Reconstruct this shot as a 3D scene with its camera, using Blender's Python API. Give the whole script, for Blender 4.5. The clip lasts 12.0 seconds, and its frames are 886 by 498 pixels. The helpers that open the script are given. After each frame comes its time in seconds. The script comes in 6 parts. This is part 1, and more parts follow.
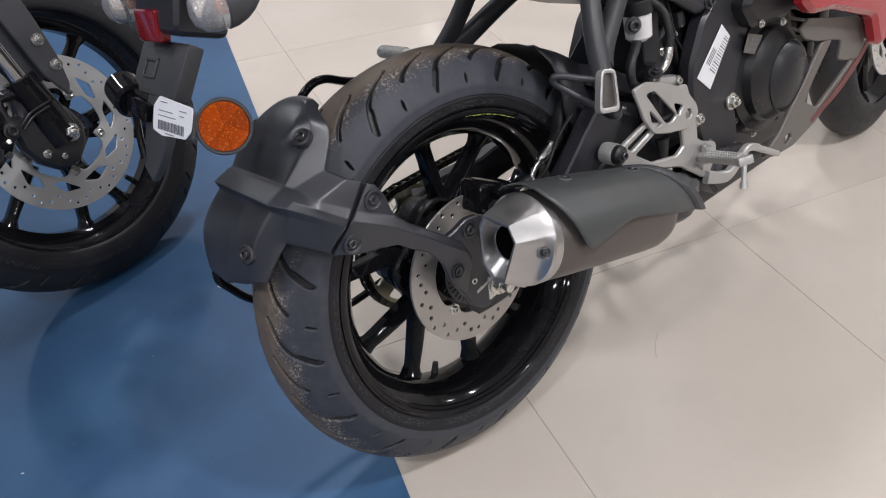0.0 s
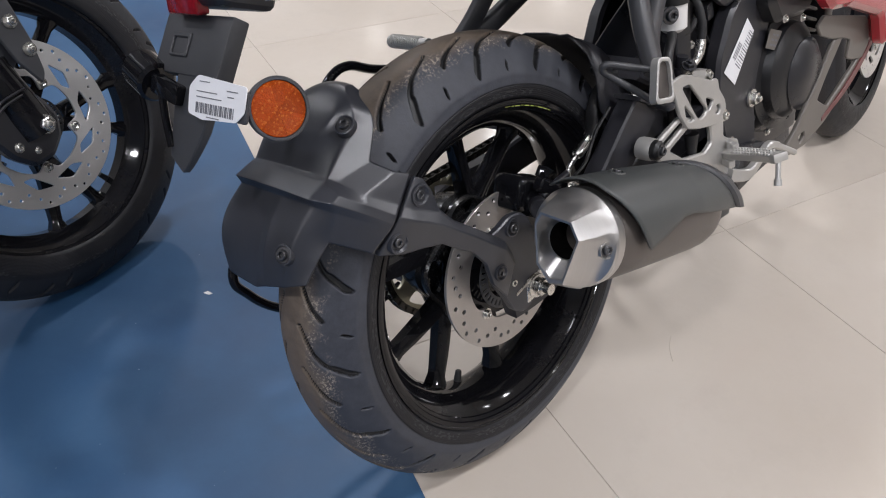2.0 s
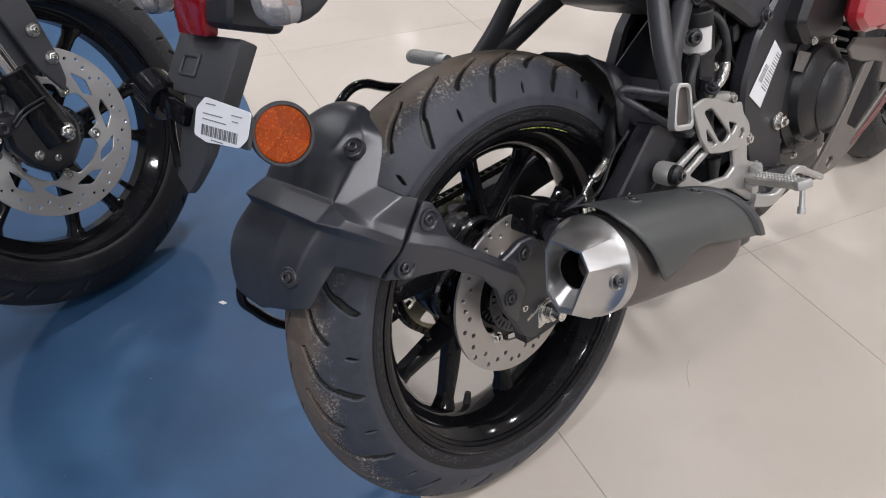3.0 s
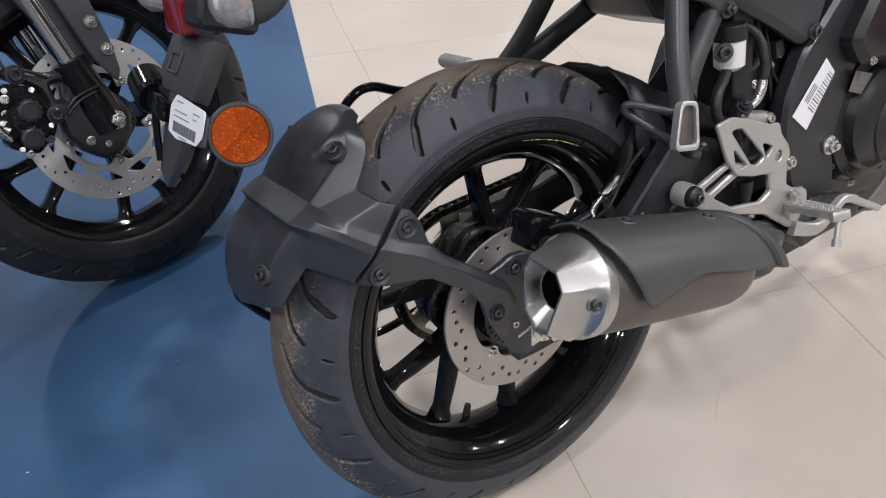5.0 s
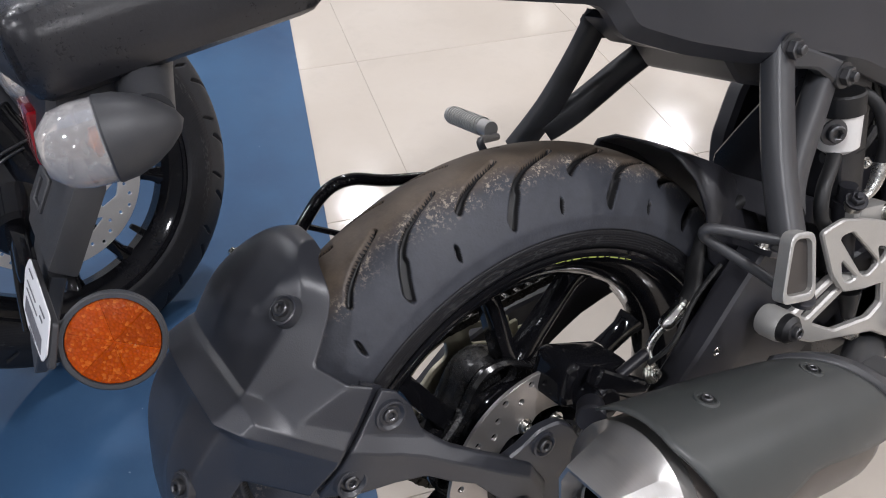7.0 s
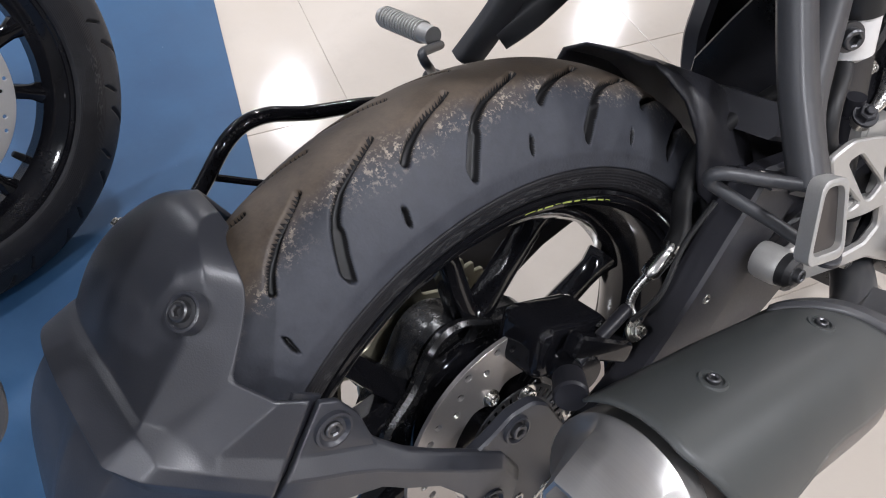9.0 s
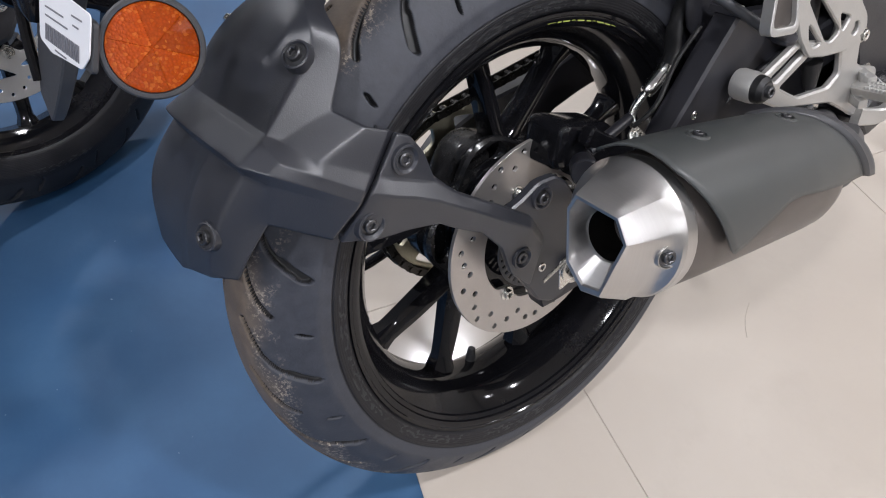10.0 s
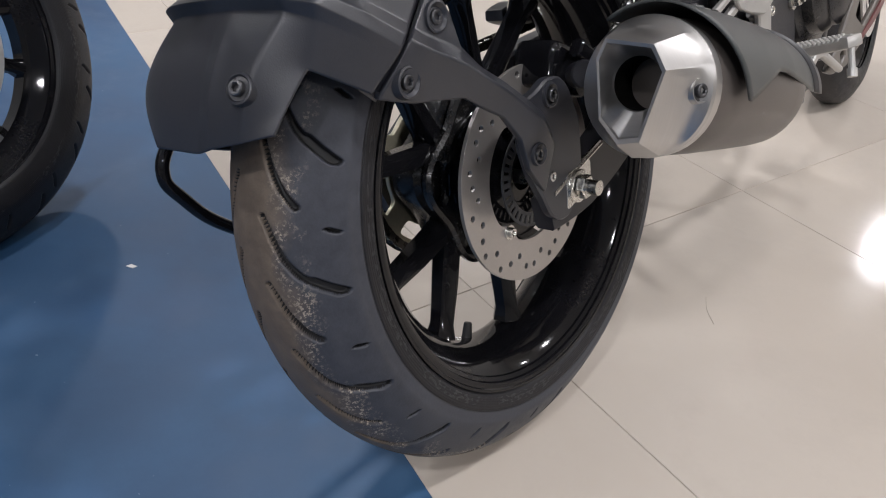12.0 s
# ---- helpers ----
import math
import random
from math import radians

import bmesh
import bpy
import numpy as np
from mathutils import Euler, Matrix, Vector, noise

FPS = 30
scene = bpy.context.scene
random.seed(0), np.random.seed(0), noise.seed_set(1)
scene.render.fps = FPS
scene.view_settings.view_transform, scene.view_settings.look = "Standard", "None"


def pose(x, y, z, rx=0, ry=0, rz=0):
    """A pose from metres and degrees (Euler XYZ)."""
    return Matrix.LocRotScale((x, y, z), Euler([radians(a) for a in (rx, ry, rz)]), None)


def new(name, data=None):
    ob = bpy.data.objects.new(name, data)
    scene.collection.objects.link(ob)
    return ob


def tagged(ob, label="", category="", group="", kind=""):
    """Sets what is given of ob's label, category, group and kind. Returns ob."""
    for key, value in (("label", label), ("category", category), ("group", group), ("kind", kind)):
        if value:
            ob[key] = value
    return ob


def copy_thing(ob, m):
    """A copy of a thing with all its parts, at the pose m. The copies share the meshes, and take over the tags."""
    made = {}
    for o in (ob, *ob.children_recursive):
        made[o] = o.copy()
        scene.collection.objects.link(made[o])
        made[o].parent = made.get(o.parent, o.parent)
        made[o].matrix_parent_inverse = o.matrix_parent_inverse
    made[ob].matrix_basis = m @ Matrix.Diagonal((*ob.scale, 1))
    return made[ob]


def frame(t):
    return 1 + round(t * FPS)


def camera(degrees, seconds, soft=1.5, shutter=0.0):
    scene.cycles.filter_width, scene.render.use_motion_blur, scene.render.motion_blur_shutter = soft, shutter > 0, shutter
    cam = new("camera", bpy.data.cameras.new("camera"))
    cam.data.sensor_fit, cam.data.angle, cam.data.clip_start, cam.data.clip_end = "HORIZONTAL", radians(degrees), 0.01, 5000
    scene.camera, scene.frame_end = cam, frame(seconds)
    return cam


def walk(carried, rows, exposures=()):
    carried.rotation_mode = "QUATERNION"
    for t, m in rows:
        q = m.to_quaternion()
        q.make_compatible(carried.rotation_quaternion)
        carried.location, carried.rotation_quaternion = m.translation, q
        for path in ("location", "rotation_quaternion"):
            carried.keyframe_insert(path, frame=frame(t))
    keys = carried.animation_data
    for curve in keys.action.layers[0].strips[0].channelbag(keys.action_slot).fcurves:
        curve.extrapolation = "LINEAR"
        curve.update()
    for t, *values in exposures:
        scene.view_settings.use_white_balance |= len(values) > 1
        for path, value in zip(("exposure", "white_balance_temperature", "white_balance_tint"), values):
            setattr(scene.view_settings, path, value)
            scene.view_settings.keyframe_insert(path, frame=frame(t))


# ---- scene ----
cam = camera(58.95, 12.0, soft=1.1)
PATH = [
    (0, 0.6625, -0.5942, 1.0684, 49.87, 0.32, 48.5),
    (0.5, 0.6139, -0.6559, 1.0564, 50.2, -0.99, 46.54),
    (1, 0.5794, -0.6729, 1.0321, 50.29, -1.64, 45.47),
    (1.5, 0.5492, -0.6616, 1.0179, 50.33, -2.4, 44.72),
    (2, 0.5334, -0.6564, 1.0119, 50.44, -2.58, 44.57),
    (2.5, 0.5267, -0.6441, 1.0167, 50.63, -2.67, 45.03),
    (3, 0.5282, -0.6227, 1.0236, 50.47, -2.51, 47.1),
    (3.5, 0.5427, -0.5915, 1.0248, 50.45, -2.37, 49.57),
    (5.5, 0.6068, -0.4754, 1.0269, 50.23, -0.15, 56.87),
    (6, 0.6028, -0.4396, 1.0234, 50.28, 0.18, 57.64),
    (6.5, 0.5089, -0.384, 1.0114, 50.22, 0.37, 58.04),
    (6.7, 0.4414, -0.3574, 1.0033, 49.75, 0.32, 57.7),
    (8.3, 0.2275, -0.2309, 0.9321, 40.62, -1.13, 52.14),
    (8.5, 0.228, -0.2313, 0.9328, 40.38, -1.31, 51.81),
    (9, 0.2427, -0.2513, 0.9371, 39.67, -1.46, 51.55),
    (9.5, 0.2935, -0.3244, 0.9353, 39.16, -1.56, 51.48),
    (10, 0.3954, -0.4223, 0.9267, 40.11, -1.52, 51.17),
    (10.5, 0.4897, -0.5361, 0.8981, 45.5, -1.69, 50.32),
    (11, 0.4851, -0.5793, 0.8076, 49.06, -2.64, 48.84),
    (11.5, 0.4474, -0.6072, 0.7595, 52.39, -4, 43.44),
    (12, 0.4161, -0.6215, 0.7044, 55.43, -3.77, 39.79),
]
walk(cam, [(t, pose(*p)) for t, *p in PATH], [(0.0, -0.06, 6420, 10), (2.0, -0.06, 6430, 10), (3.5, -0.02, 6440, 10), (5.5, 0.00, 6450, 10), (6.7, 0.02, 6430, 10), (8.3, 0.29, 6300, 10), (9.6, 0.27, 6310, 10), (10.5, 0.20, 6500, 10), (11.2, 0.11, 6540, 10), (12.0, -0.04, 6540, 10)])

# ---- world, room light and exposure ----
scene.view_settings.exposure = 0.0
world = bpy.data.worlds.new("room_air")
scene.world = world
world.use_nodes = True
world.node_tree.nodes["Background"].inputs[0].default_value = (0.9, 0.95, 1.0, 1)
world.node_tree.nodes["Background"].inputs[1].default_value = 0.05

CEILING = 3.2
LAMP_U, LAMP_V = Vector((2.80, -0.70)), Vector((0.70, 2.80))   # grid of the ceiling lamps
LAMP_0 = Vector((-4.27, 1.92))
LAMPS = [LAMP_0 + i * LAMP_U + j * LAMP_V for i in range(-1, 5) for j in range(-2, 3) if (i, j) != (1, 1)]   # one grid place is left without a lamp
WATTS = 44.0


# ---- materials ----
def nodes_of(name):
    m = bpy.data.materials.new(name)
    m.use_nodes = True
    t = m.node_tree
    return m, t.nodes, t.links, t.nodes["Principled BSDF"]


def rgb(c):
    return (c, c, c, 1) if isinstance(c, (int, float)) else (*c, 1)


def noise_node(N, K, coord, scale, detail=4, rough=0.55):
    n = N.new("ShaderNodeTexNoise")
    n.inputs["Scale"].default_value, n.inputs["Detail"].default_value, n.inputs["Roughness"].default_value = scale, detail, rough
    K.new(coord, n.inputs["Vector"])
    return n.outputs["Fac"]


def ramp(N, K, fac, lo, hi, a, b):
    r = N.new("ShaderNodeMapRange")
    r.inputs["From Min"].default_value, r.inputs["From Max"].default_value = lo, hi
    r.inputs["To Min"].default_value, r.inputs["To Max"].default_value = a, b
    K.new(fac, r.inputs["Value"])
    return r.outputs["Result"]


def mixed(N, K, fac, a, b):
    x = N.new("ShaderNodeMix")
    x.data_type = "RGBA"
    K.new(fac, x.inputs["Factor"])
    for sock, v in ((x.inputs["A"], a), (x.inputs["B"], b)):
        if isinstance(v, (tuple, list)):
            sock.default_value = v
        else:
            K.new(v, sock)
    return x.outputs["Result"]


def maths(N, K, op, a, b=None):
    x = N.new("ShaderNodeMath")
    x.operation = op
    for i, v in enumerate((a, b)):
        if v is None:
            continue
        if isinstance(v, (int, float)):
            x.inputs[i].default_value = v
        else:
            K.new(v, x.inputs[i])
    return x.outputs[0]


def surface(name, col, rough=0.5, metal=0.0, vary=0.25, scale=6.0, fine=90.0, bump=0.15, depth=0.0006, rvary=0.12, spec=0.5, coat=0.0, dust=None, island=0.0):
    """A principled surface with colour and gloss varied at a large and a fine scale, fine relief, and a little settled dust."""
    m, N, K, P = nodes_of(name)
    c = N.new("ShaderNodeTexCoord").outputs["Object"]
    big, small = noise_node(N, K, c, scale), noise_node(N, K, c, fine, 3)
    k = maths(N, K, "ADD", maths(N, K, "MULTIPLY", big, 0.65), maths(N, K, "MULTIPLY", small, 0.35))
    lo, hi = [v * (1 - vary) for v in rgb(col)[:3]], [v * (1 + vary) for v in rgb(col)[:3]]
    out = mixed(N, K, ramp(N, K, k, 0.3, 0.7, 0, 1), (*lo, 1), (*hi, 1))
    if dust:
        s = noise_node(N, K, c, scale * 2.2, 6, 0.7)
        out = mixed(N, K, ramp(N, K, s, 0.52, 0.8, 0, dust[1]), out, rgb(dust[0]))
    if island:
        i = N.new("ShaderNodeNewGeometry").outputs["Random Per Island"]
        out = mixed(N, K, maths(N, K, "MULTIPLY", i, island), out, (0, 0, 0, 1))
    K.new(out, P.inputs["Base Color"])
    K.new(ramp(N, K, k, 0.3, 0.7, max(0.02, rough - rvary), min(1, rough + rvary)), P.inputs["Roughness"])
    P.inputs["Metallic"].default_value = metal
    P.inputs["Specular IOR Level"].default_value = spec
    P.inputs["Coat Weight"].default_value = coat
    P.inputs["Coat Roughness"].default_value = 0.06
    if bump:
        b = N.new("ShaderNodeBump")
        b.inputs["Strength"].default_value, b.inputs["Distance"].default_value = bump, depth
        K.new(small, b.inputs["Height"])
        K.new(b.outputs["Normal"], P.inputs["Normal"])
    return m


PLASTIC = surface("matte_black_plastic", (0.029, 0.0305, 0.0375), 0.36, vary=0.14, scale=9, fine=900, bump=0.28, depth=0.0004, rvary=0.07, spec=0.62, dust=((0.10, 0.095, 0.09), 0.12))
BRACKET = surface("dark_grey_plastic", (0.039, 0.040, 0.0445), 0.5, vary=0.15, scale=10, fine=700, bump=0.2, depth=0.0003)
GLOSS = surface("gloss_black_paint", (0.007, 0.007, 0.0085), 0.09, vary=0.3, scale=7, fine=400, bump=0.03, depth=0.0002, rvary=0.04, coat=0.06, spec=0.27, dust=((0.07, 0.065, 0.06), 0.06))
SATIN = surface("satin_black_paint", (0.020, 0.020, 0.0245), 0.40, vary=0.25, scale=8, fine=500, bump=0.1, depth=0.0003, dust=((0.08, 0.075, 0.07), 0.1))
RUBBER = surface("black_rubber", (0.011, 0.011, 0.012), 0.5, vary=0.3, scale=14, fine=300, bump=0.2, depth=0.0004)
SHIELD = surface("grey_painted_steel", (0.054, 0.058, 0.057), 0.42, vary=0.10, scale=5, fine=1200, bump=0.12, depth=0.0002, rvary=0.05, dust=((0.2, 0.19, 0.18), 0.06))
STRUT = surface("dark_grey_cast_paint", (0.047, 0.048, 0.0525), 0.42, vary=0.12, scale=7, fine=800, bump=0.15, depth=0.0003, rvary=0.06)
MUFFLER = surface("brown_grey_heat_paint", (0.105, 0.092, 0.084), 0.38, metal=0.45, vary=0.10, scale=6, fine=900, bump=0.12, depth=0.0002, rvary=0.05)
CAST = surface("silver_cast_aluminium", (0.50, 0.49, 0.47), 0.38, metal=0.55, vary=0.10, scale=12, fine=700, bump=0.2, depth=0.0004, rvary=0.07, dust=((0.25, 0.23, 0.21), 0.15))
ZINC = surface("zinc_plated_steel", (0.62, 0.61, 0.58), 0.26, metal=1.0, vary=0.18, scale=40, fine=600, bump=0.1, depth=0.0002, dust=((0.3, 0.27, 0.23), 0.2))
DUSTYBLACK = surface("dusty_black_casting", (0.012, 0.012, 0.013), 0.26, vary=0.3, scale=14, fine=300, bump=0.15, depth=0.0004, rvary=0.1, dust=((0.13, 0.12, 0.105), 0.34))
DARKBOLT = surface("dark_oxide_steel", (0.10, 0.10, 0.105), 0.38, metal=0.8, vary=0.25, scale=60, fine=700, bump=0.1, depth=0.0002)
DISC = surface("ground_disc_steel", (0.46, 0.435, 0.415), 0.34, metal=0.72, vary=0.06, scale=16, fine=400, rvary=0.04, bump=0.02, depth=0.0002, dust=((0.40, 0.36, 0.33), 0.12))
DISC_FRONT = surface("bright_disc_steel", (0.66, 0.65, 0.64), 0.36, metal=0.75, vary=0.06, scale=16, fine=400, rvary=0.04, bump=0.02, depth=0.0002)
CHAINSTEEL = surface("oiled_chain_steel", (0.05, 0.047, 0.043), 0.32, metal=0.8, vary=0.4, scale=60, fine=500, bump=0.2, depth=0.0003)
SPROCKET = surface("yellowish_plated_steel", (0.48, 0.45, 0.34), 0.4, metal=0.7, vary=0.2, scale=18, fine=300, bump=0.1, depth=0.0002)
CHROME = surface("chromed_tube", (0.75, 0.75, 0.77), 0.08, metal=1.0, vary=0.05, scale=10, fine=300, bump=0.02, depth=0.0001, rvary=0.03)
RED = surface("red_gloss_paint", (0.36, 0.012, 0.022), 0.22, vary=0.08, scale=6, fine=300, bump=0.02, depth=0.0001, rvary=0.04, coat=0.8)
DUSTYRED = surface("dusty_red_plastic", (0.13, 0.030, 0.030), 0.4, vary=0.15, scale=9, fine=500, bump=0.1, depth=0.0003)
PAN = surface("bronze_grey_plastic", (0.125, 0.113, 0.100), 0.4, vary=0.1, scale=7, fine=600, bump=0.1, depth=0.0003)
ENGINE = surface("black_engine_paint", (0.016, 0.016, 0.019), 0.32, vary=0.25, scale=12, fine=500, bump=0.25, depth=0.0005)
ENGINEGREY = surface("dark_grey_engine_cover", (0.012, 0.012, 0.0135), 0.34, vary=0.15, scale=12, fine=500, bump=0.2, depth=0.0004)
MILKY = surface("milky_white_plastic", (0.72, 0.70, 0.68), 0.35, vary=0.05, scale=12, fine=300, bump=0.05, depth=0.0002)
PAPER = surface("white_label_paper", (0.78, 0.78, 0.80), 0.5, vary=0.04, scale=20, fine=400, bump=0.1, depth=0.0003)
INK = surface("grey_print", (0.16, 0.16, 0.18), 0.6, vary=0.1, scale=30, fine=300, bump=0)
TAPE = surface("pale_blue_tape", (0.22, 0.55, 0.78), 0.4, vary=0.06, scale=20, fine=300, bump=0.05)
LIME = surface("yellow_green_marking", (0.40, 0.44, 0.09), 0.55, vary=0.15, scale=60, fine=500, bump=0.1)
WHITE = surface("white_wall_paint", (0.76, 0.75, 0.73), 0.7, vary=0.05, scale=1.2, fine=120, bump=0.1)
SPECK = surface("white_paint_fleck", (0.7, 0.7, 0.68), 0.6, vary=0.1, scale=60, bump=0)
VOID = surface("sooty_pipe_inside", (0.004, 0.0037, 0.0034), 0.9, spec=0.05, vary=0.4, scale=40, fine=300, bump=0.1)


def brushed(name, col, axis, rough):
    """Turned or brushed aluminium: fine streaks that run round one axis."""
    m, N, K, P = nodes_of(name)
    c = N.new("ShaderNodeTexCoord").outputs["Object"]
    g = N.new("ShaderNodeMapping")
    g.inputs["Scale"].default_value = [6 if a != axis else 900 for a in range(3)]
    K.new(c, g.inputs["Vector"])
    streak, cloud = noise_node(N, K, g.outputs[0], 1.0, 3), noise_node(N, K, c, 18, 4)
    K.new(mixed(N, K, ramp(N, K, maths(N, K, "ADD", streak, cloud), 0.7, 1.3, 0, 1), (*[v * 0.95 for v in col], 1), (*[min(1, v * 1.05) for v in col], 1)), P.inputs["Base Color"])
    K.new(ramp(N, K, streak, 0.3, 0.7, rough - 0.03, rough + 0.03), P.inputs["Roughness"])
    P.inputs["Metallic"].default_value = 0.95
    P.inputs["Anisotropic"].default_value = 0.4
    b = N.new("ShaderNodeBump")
    b.inputs["Strength"].default_value, b.inputs["Distance"].default_value = 0.015, 0.0001
    K.new(streak, b.inputs["Height"])
    K.new(b.outputs["Normal"], P.inputs["Normal"])
    return m


ALU = brushed("brushed_aluminium", (0.50, 0.49, 0.48), 1, 0.38)


def tyre_rubber(name, half, dusty, wall, pale=1.0):
    """Tyre rubber: grey on the flanks, brown road dust on the crown, with pale grit at the edge of the worn band."""
    m, N, K, P = nodes_of(name)
    c = N.new("ShaderNodeTexCoord").outputs["Object"]
    s = N.new("ShaderNodeSeparateXYZ")
    K.new(c, s.inputs[0])
    x = s.outputs[0]
    big, mid, small = noise_node(N, K, c, 22, 5), noise_node(N, K, c, 70, 5, 0.7), noise_node(N, K, c, 420, 3)
    wob = maths(N, K, "ADD", x, ramp(N, K, big, 0.3, 0.7, -0.008, 0.008))
    crown = ramp(N, K, maths(N, K, "ABSOLUTE", maths(N, K, "ADD", wob, 0.004)), half * 0.36, half * 0.62, 1, 0)
    grey = mixed(N, K, ramp(N, K, mid, 0.3, 0.75, 0, 1), (0.031 * pale, 0.033 * pale, 0.041 * pale, 1), (0.049 * pale, 0.052 * pale, 0.062 * pale, 1))
    brown = mixed(N, K, ramp(N, K, mid, 0.3, 0.7, 0, 1), (0.100, 0.078, 0.061, 1), (0.165, 0.130, 0.101, 1))
    out = mixed(N, K, maths(N, K, "MULTIPLY", crown, dusty), grey, brown)
    edge = ramp(N, K, maths(N, K, "ABSOLUTE", maths(N, K, "SUBTRACT", wob, half * 0.49)), 0.0, half * 0.18, 1, 0)
    speck = ramp(N, K, noise_node(N, K, c, 300, 4, 0.75), 0.52, 0.60, 0, 1)
    patch = ramp(N, K, noise_node(N, K, c, 40, 3), 0.40, 0.56, 0, 1)
    grit = maths(N, K, "MULTIPLY", maths(N, K, "MULTIPLY", edge, speck), maths(N, K, "MULTIPLY", patch, dusty))
    out = mixed(N, K, grit, out, (0.42, 0.36, 0.29, 1))
    r = maths(N, K, "POWER", maths(N, K, "ADD", maths(N, K, "POWER", s.outputs[1], 2.0), maths(N, K, "POWER", s.outputs[2], 2.0)), 0.5)
    side = ramp(N, K, r, wall, wall + 0.0015, 1, 0)
    out = mixed(N, K, side, out, mixed(N, K, ramp(N, K, mid, 0.35, 0.75, 0, 1), (0.009, 0.009, 0.011, 1), (0.017, 0.017, 0.020, 1)))
    K.new(out, P.inputs["Base Color"])
    K.new(ramp(N, K, mid, 0.3, 0.7, 0.42, 0.62), P.inputs["Roughness"])
    # moulded rings and raised letter-like marks on the sidewall
    rings = maths(N, K, "MULTIPLY", maths(N, K, "SINE", maths(N, K, "MULTIPLY", r, 2600.0)), side)
    turn = maths(N, K, "MULTIPLY", maths(N, K, "ARCTAN2", s.outputs[1], s.outputs[2]), 26.0)
    q = N.new("ShaderNodeCombineXYZ")
    K.new(turn, q.inputs[0])
    K.new(maths(N, K, "MULTIPLY", r, 260.0), q.inputs[1])
    word = ramp(N, K, noise_node(N, K, q.outputs[0], 1.3, 1, 0.3), 0.54, 0.57, 0, 1)
    band = maths(N, K, "MULTIPLY", ramp(N, K, maths(N, K, "ABSOLUTE", maths(N, K, "SUBTRACT", r, wall - 0.0105)), 0.0040, 0.0045, 1, 0), ramp(N, K, noise_node(N, K, q.outputs[0], 0.11, 1, 0.3), 0.44, 0.48, 0, 1))
    word = maths(N, K, "MULTIPLY", word, band)
    K.new(mixed(N, K, maths(N, K, "MULTIPLY", word, 0.6), out, (0.050, 0.050, 0.052, 1)), P.inputs["Base Color"])
    P.inputs["Specular IOR Level"].default_value = 0.34
    lift = maths(N, K, "ADD", small, maths(N, K, "ADD", maths(N, K, "MULTIPLY", rings, 0.5), maths(N, K, "MULTIPLY", word, 2.5)))
    b = N.new("ShaderNodeBump")
    b.inputs["Strength"].default_value, b.inputs["Distance"].default_value = 0.35, 0.0006
    K.new(lift, b.inputs["Height"])
    K.new(b.outputs["Normal"], P.inputs["Normal"])
    return m


TYRE = tyre_rubber("dusty_tyre_rubber", 0.064, 1.0, 0.2484, 1.24)
TYRE_CLEAN = tyre_rubber("tyre_rubber", 0.052, 0.10, 0.262, 0.46)


def tile_glaze(name):
    """Polished vitrified tile: cream, clouded, nearly mirror smooth under a thin film of dust."""
    m, N, K, P = nodes_of(name)
    c = N.new("ShaderNodeTexCoord").outputs["Object"]
    r = N.new("ShaderNodeObjectInfo").outputs["Random"]
    a, d, s = noise_node(N, K, c, 2.2, 5, 0.6), noise_node(N, K, c, 9, 5, 0.65), noise_node(N, K, c, 160, 2)
    base = mixed(N, K, ramp(N, K, a, 0.3, 0.7, 0, 1), (0.505, 0.446, 0.384, 1), (0.570, 0.516, 0.457, 1))
    base = mixed(N, K, ramp(N, K, d, 0.5, 0.75, 0, 0.35), base, (0.44, 0.385, 0.33, 1))
    base = mixed(N, K, maths(N, K, "MULTIPLY", r, 0.10), base, (0.44, 0.40, 0.355, 1))
    K.new(base, P.inputs["Base Color"])
    K.new(ramp(N, K, d, 0.3, 0.7, 0.07, 0.15), P.inputs["Roughness"])
    P.inputs["Specular IOR Level"].default_value = 0.4
    b = N.new("ShaderNodeBump")
    b.inputs["Strength"].default_value, b.inputs["Distance"].default_value = 0.02, 0.0005
    K.new(s, b.inputs["Height"])
    K.new(b.outputs["Normal"], P.inputs["Normal"])
    return m


TILE = tile_glaze("cream_polished_tile")
GROUT = surface("grey_brown_grout", (0.46, 0.41, 0.355), 0.8, vary=0.2, scale=8, fine=200)


def blue_vinyl(name):
    """Worn blue floor sheet: clouded, scuffed, with paler dusty patches and small pale flecks."""
    m, N, K, P = nodes_of(name)
    c = N.new("ShaderNodeTexCoord").outputs["Object"]
    a, d, s = noise_node(N, K, c, 1.7, 6, 0.6), noise_node(N, K, c, 7, 6, 0.7), noise_node(N, K, c, 240, 2)
    base = mixed(N, K, ramp(N, K, a, 0.32, 0.68, 0, 1), (0.0185, 0.057, 0.131, 1), (0.032, 0.089, 0.181, 1))
    base = mixed(N, K, ramp(N, K, d, 0.45, 0.8, 0, 0.35), base, (0.062, 0.135, 0.245, 1))
    fleck = ramp(N, K, noise_node(N, K, c, 120, 1, 0.4), 0.81, 0.84, 0, 0.5)
    K.new(mixed(N, K, fleck, base, (0.30, 0.36, 0.42, 1)), P.inputs["Base Color"])
    K.new(ramp(N, K, d, 0.3, 0.7, 0.42, 0.6), P.inputs["Roughness"])
    P.inputs["Specular IOR Level"].default_value = 0.35
    b = N.new("ShaderNodeBump")
    b.inputs["Strength"].default_value, b.inputs["Distance"].default_value = 0.12, 0.0006
    K.new(s, b.inputs["Height"])
    K.new(b.outputs["Normal"], P.inputs["Normal"])
    return m


BLUE = blue_vinyl("blue_floor_vinyl")


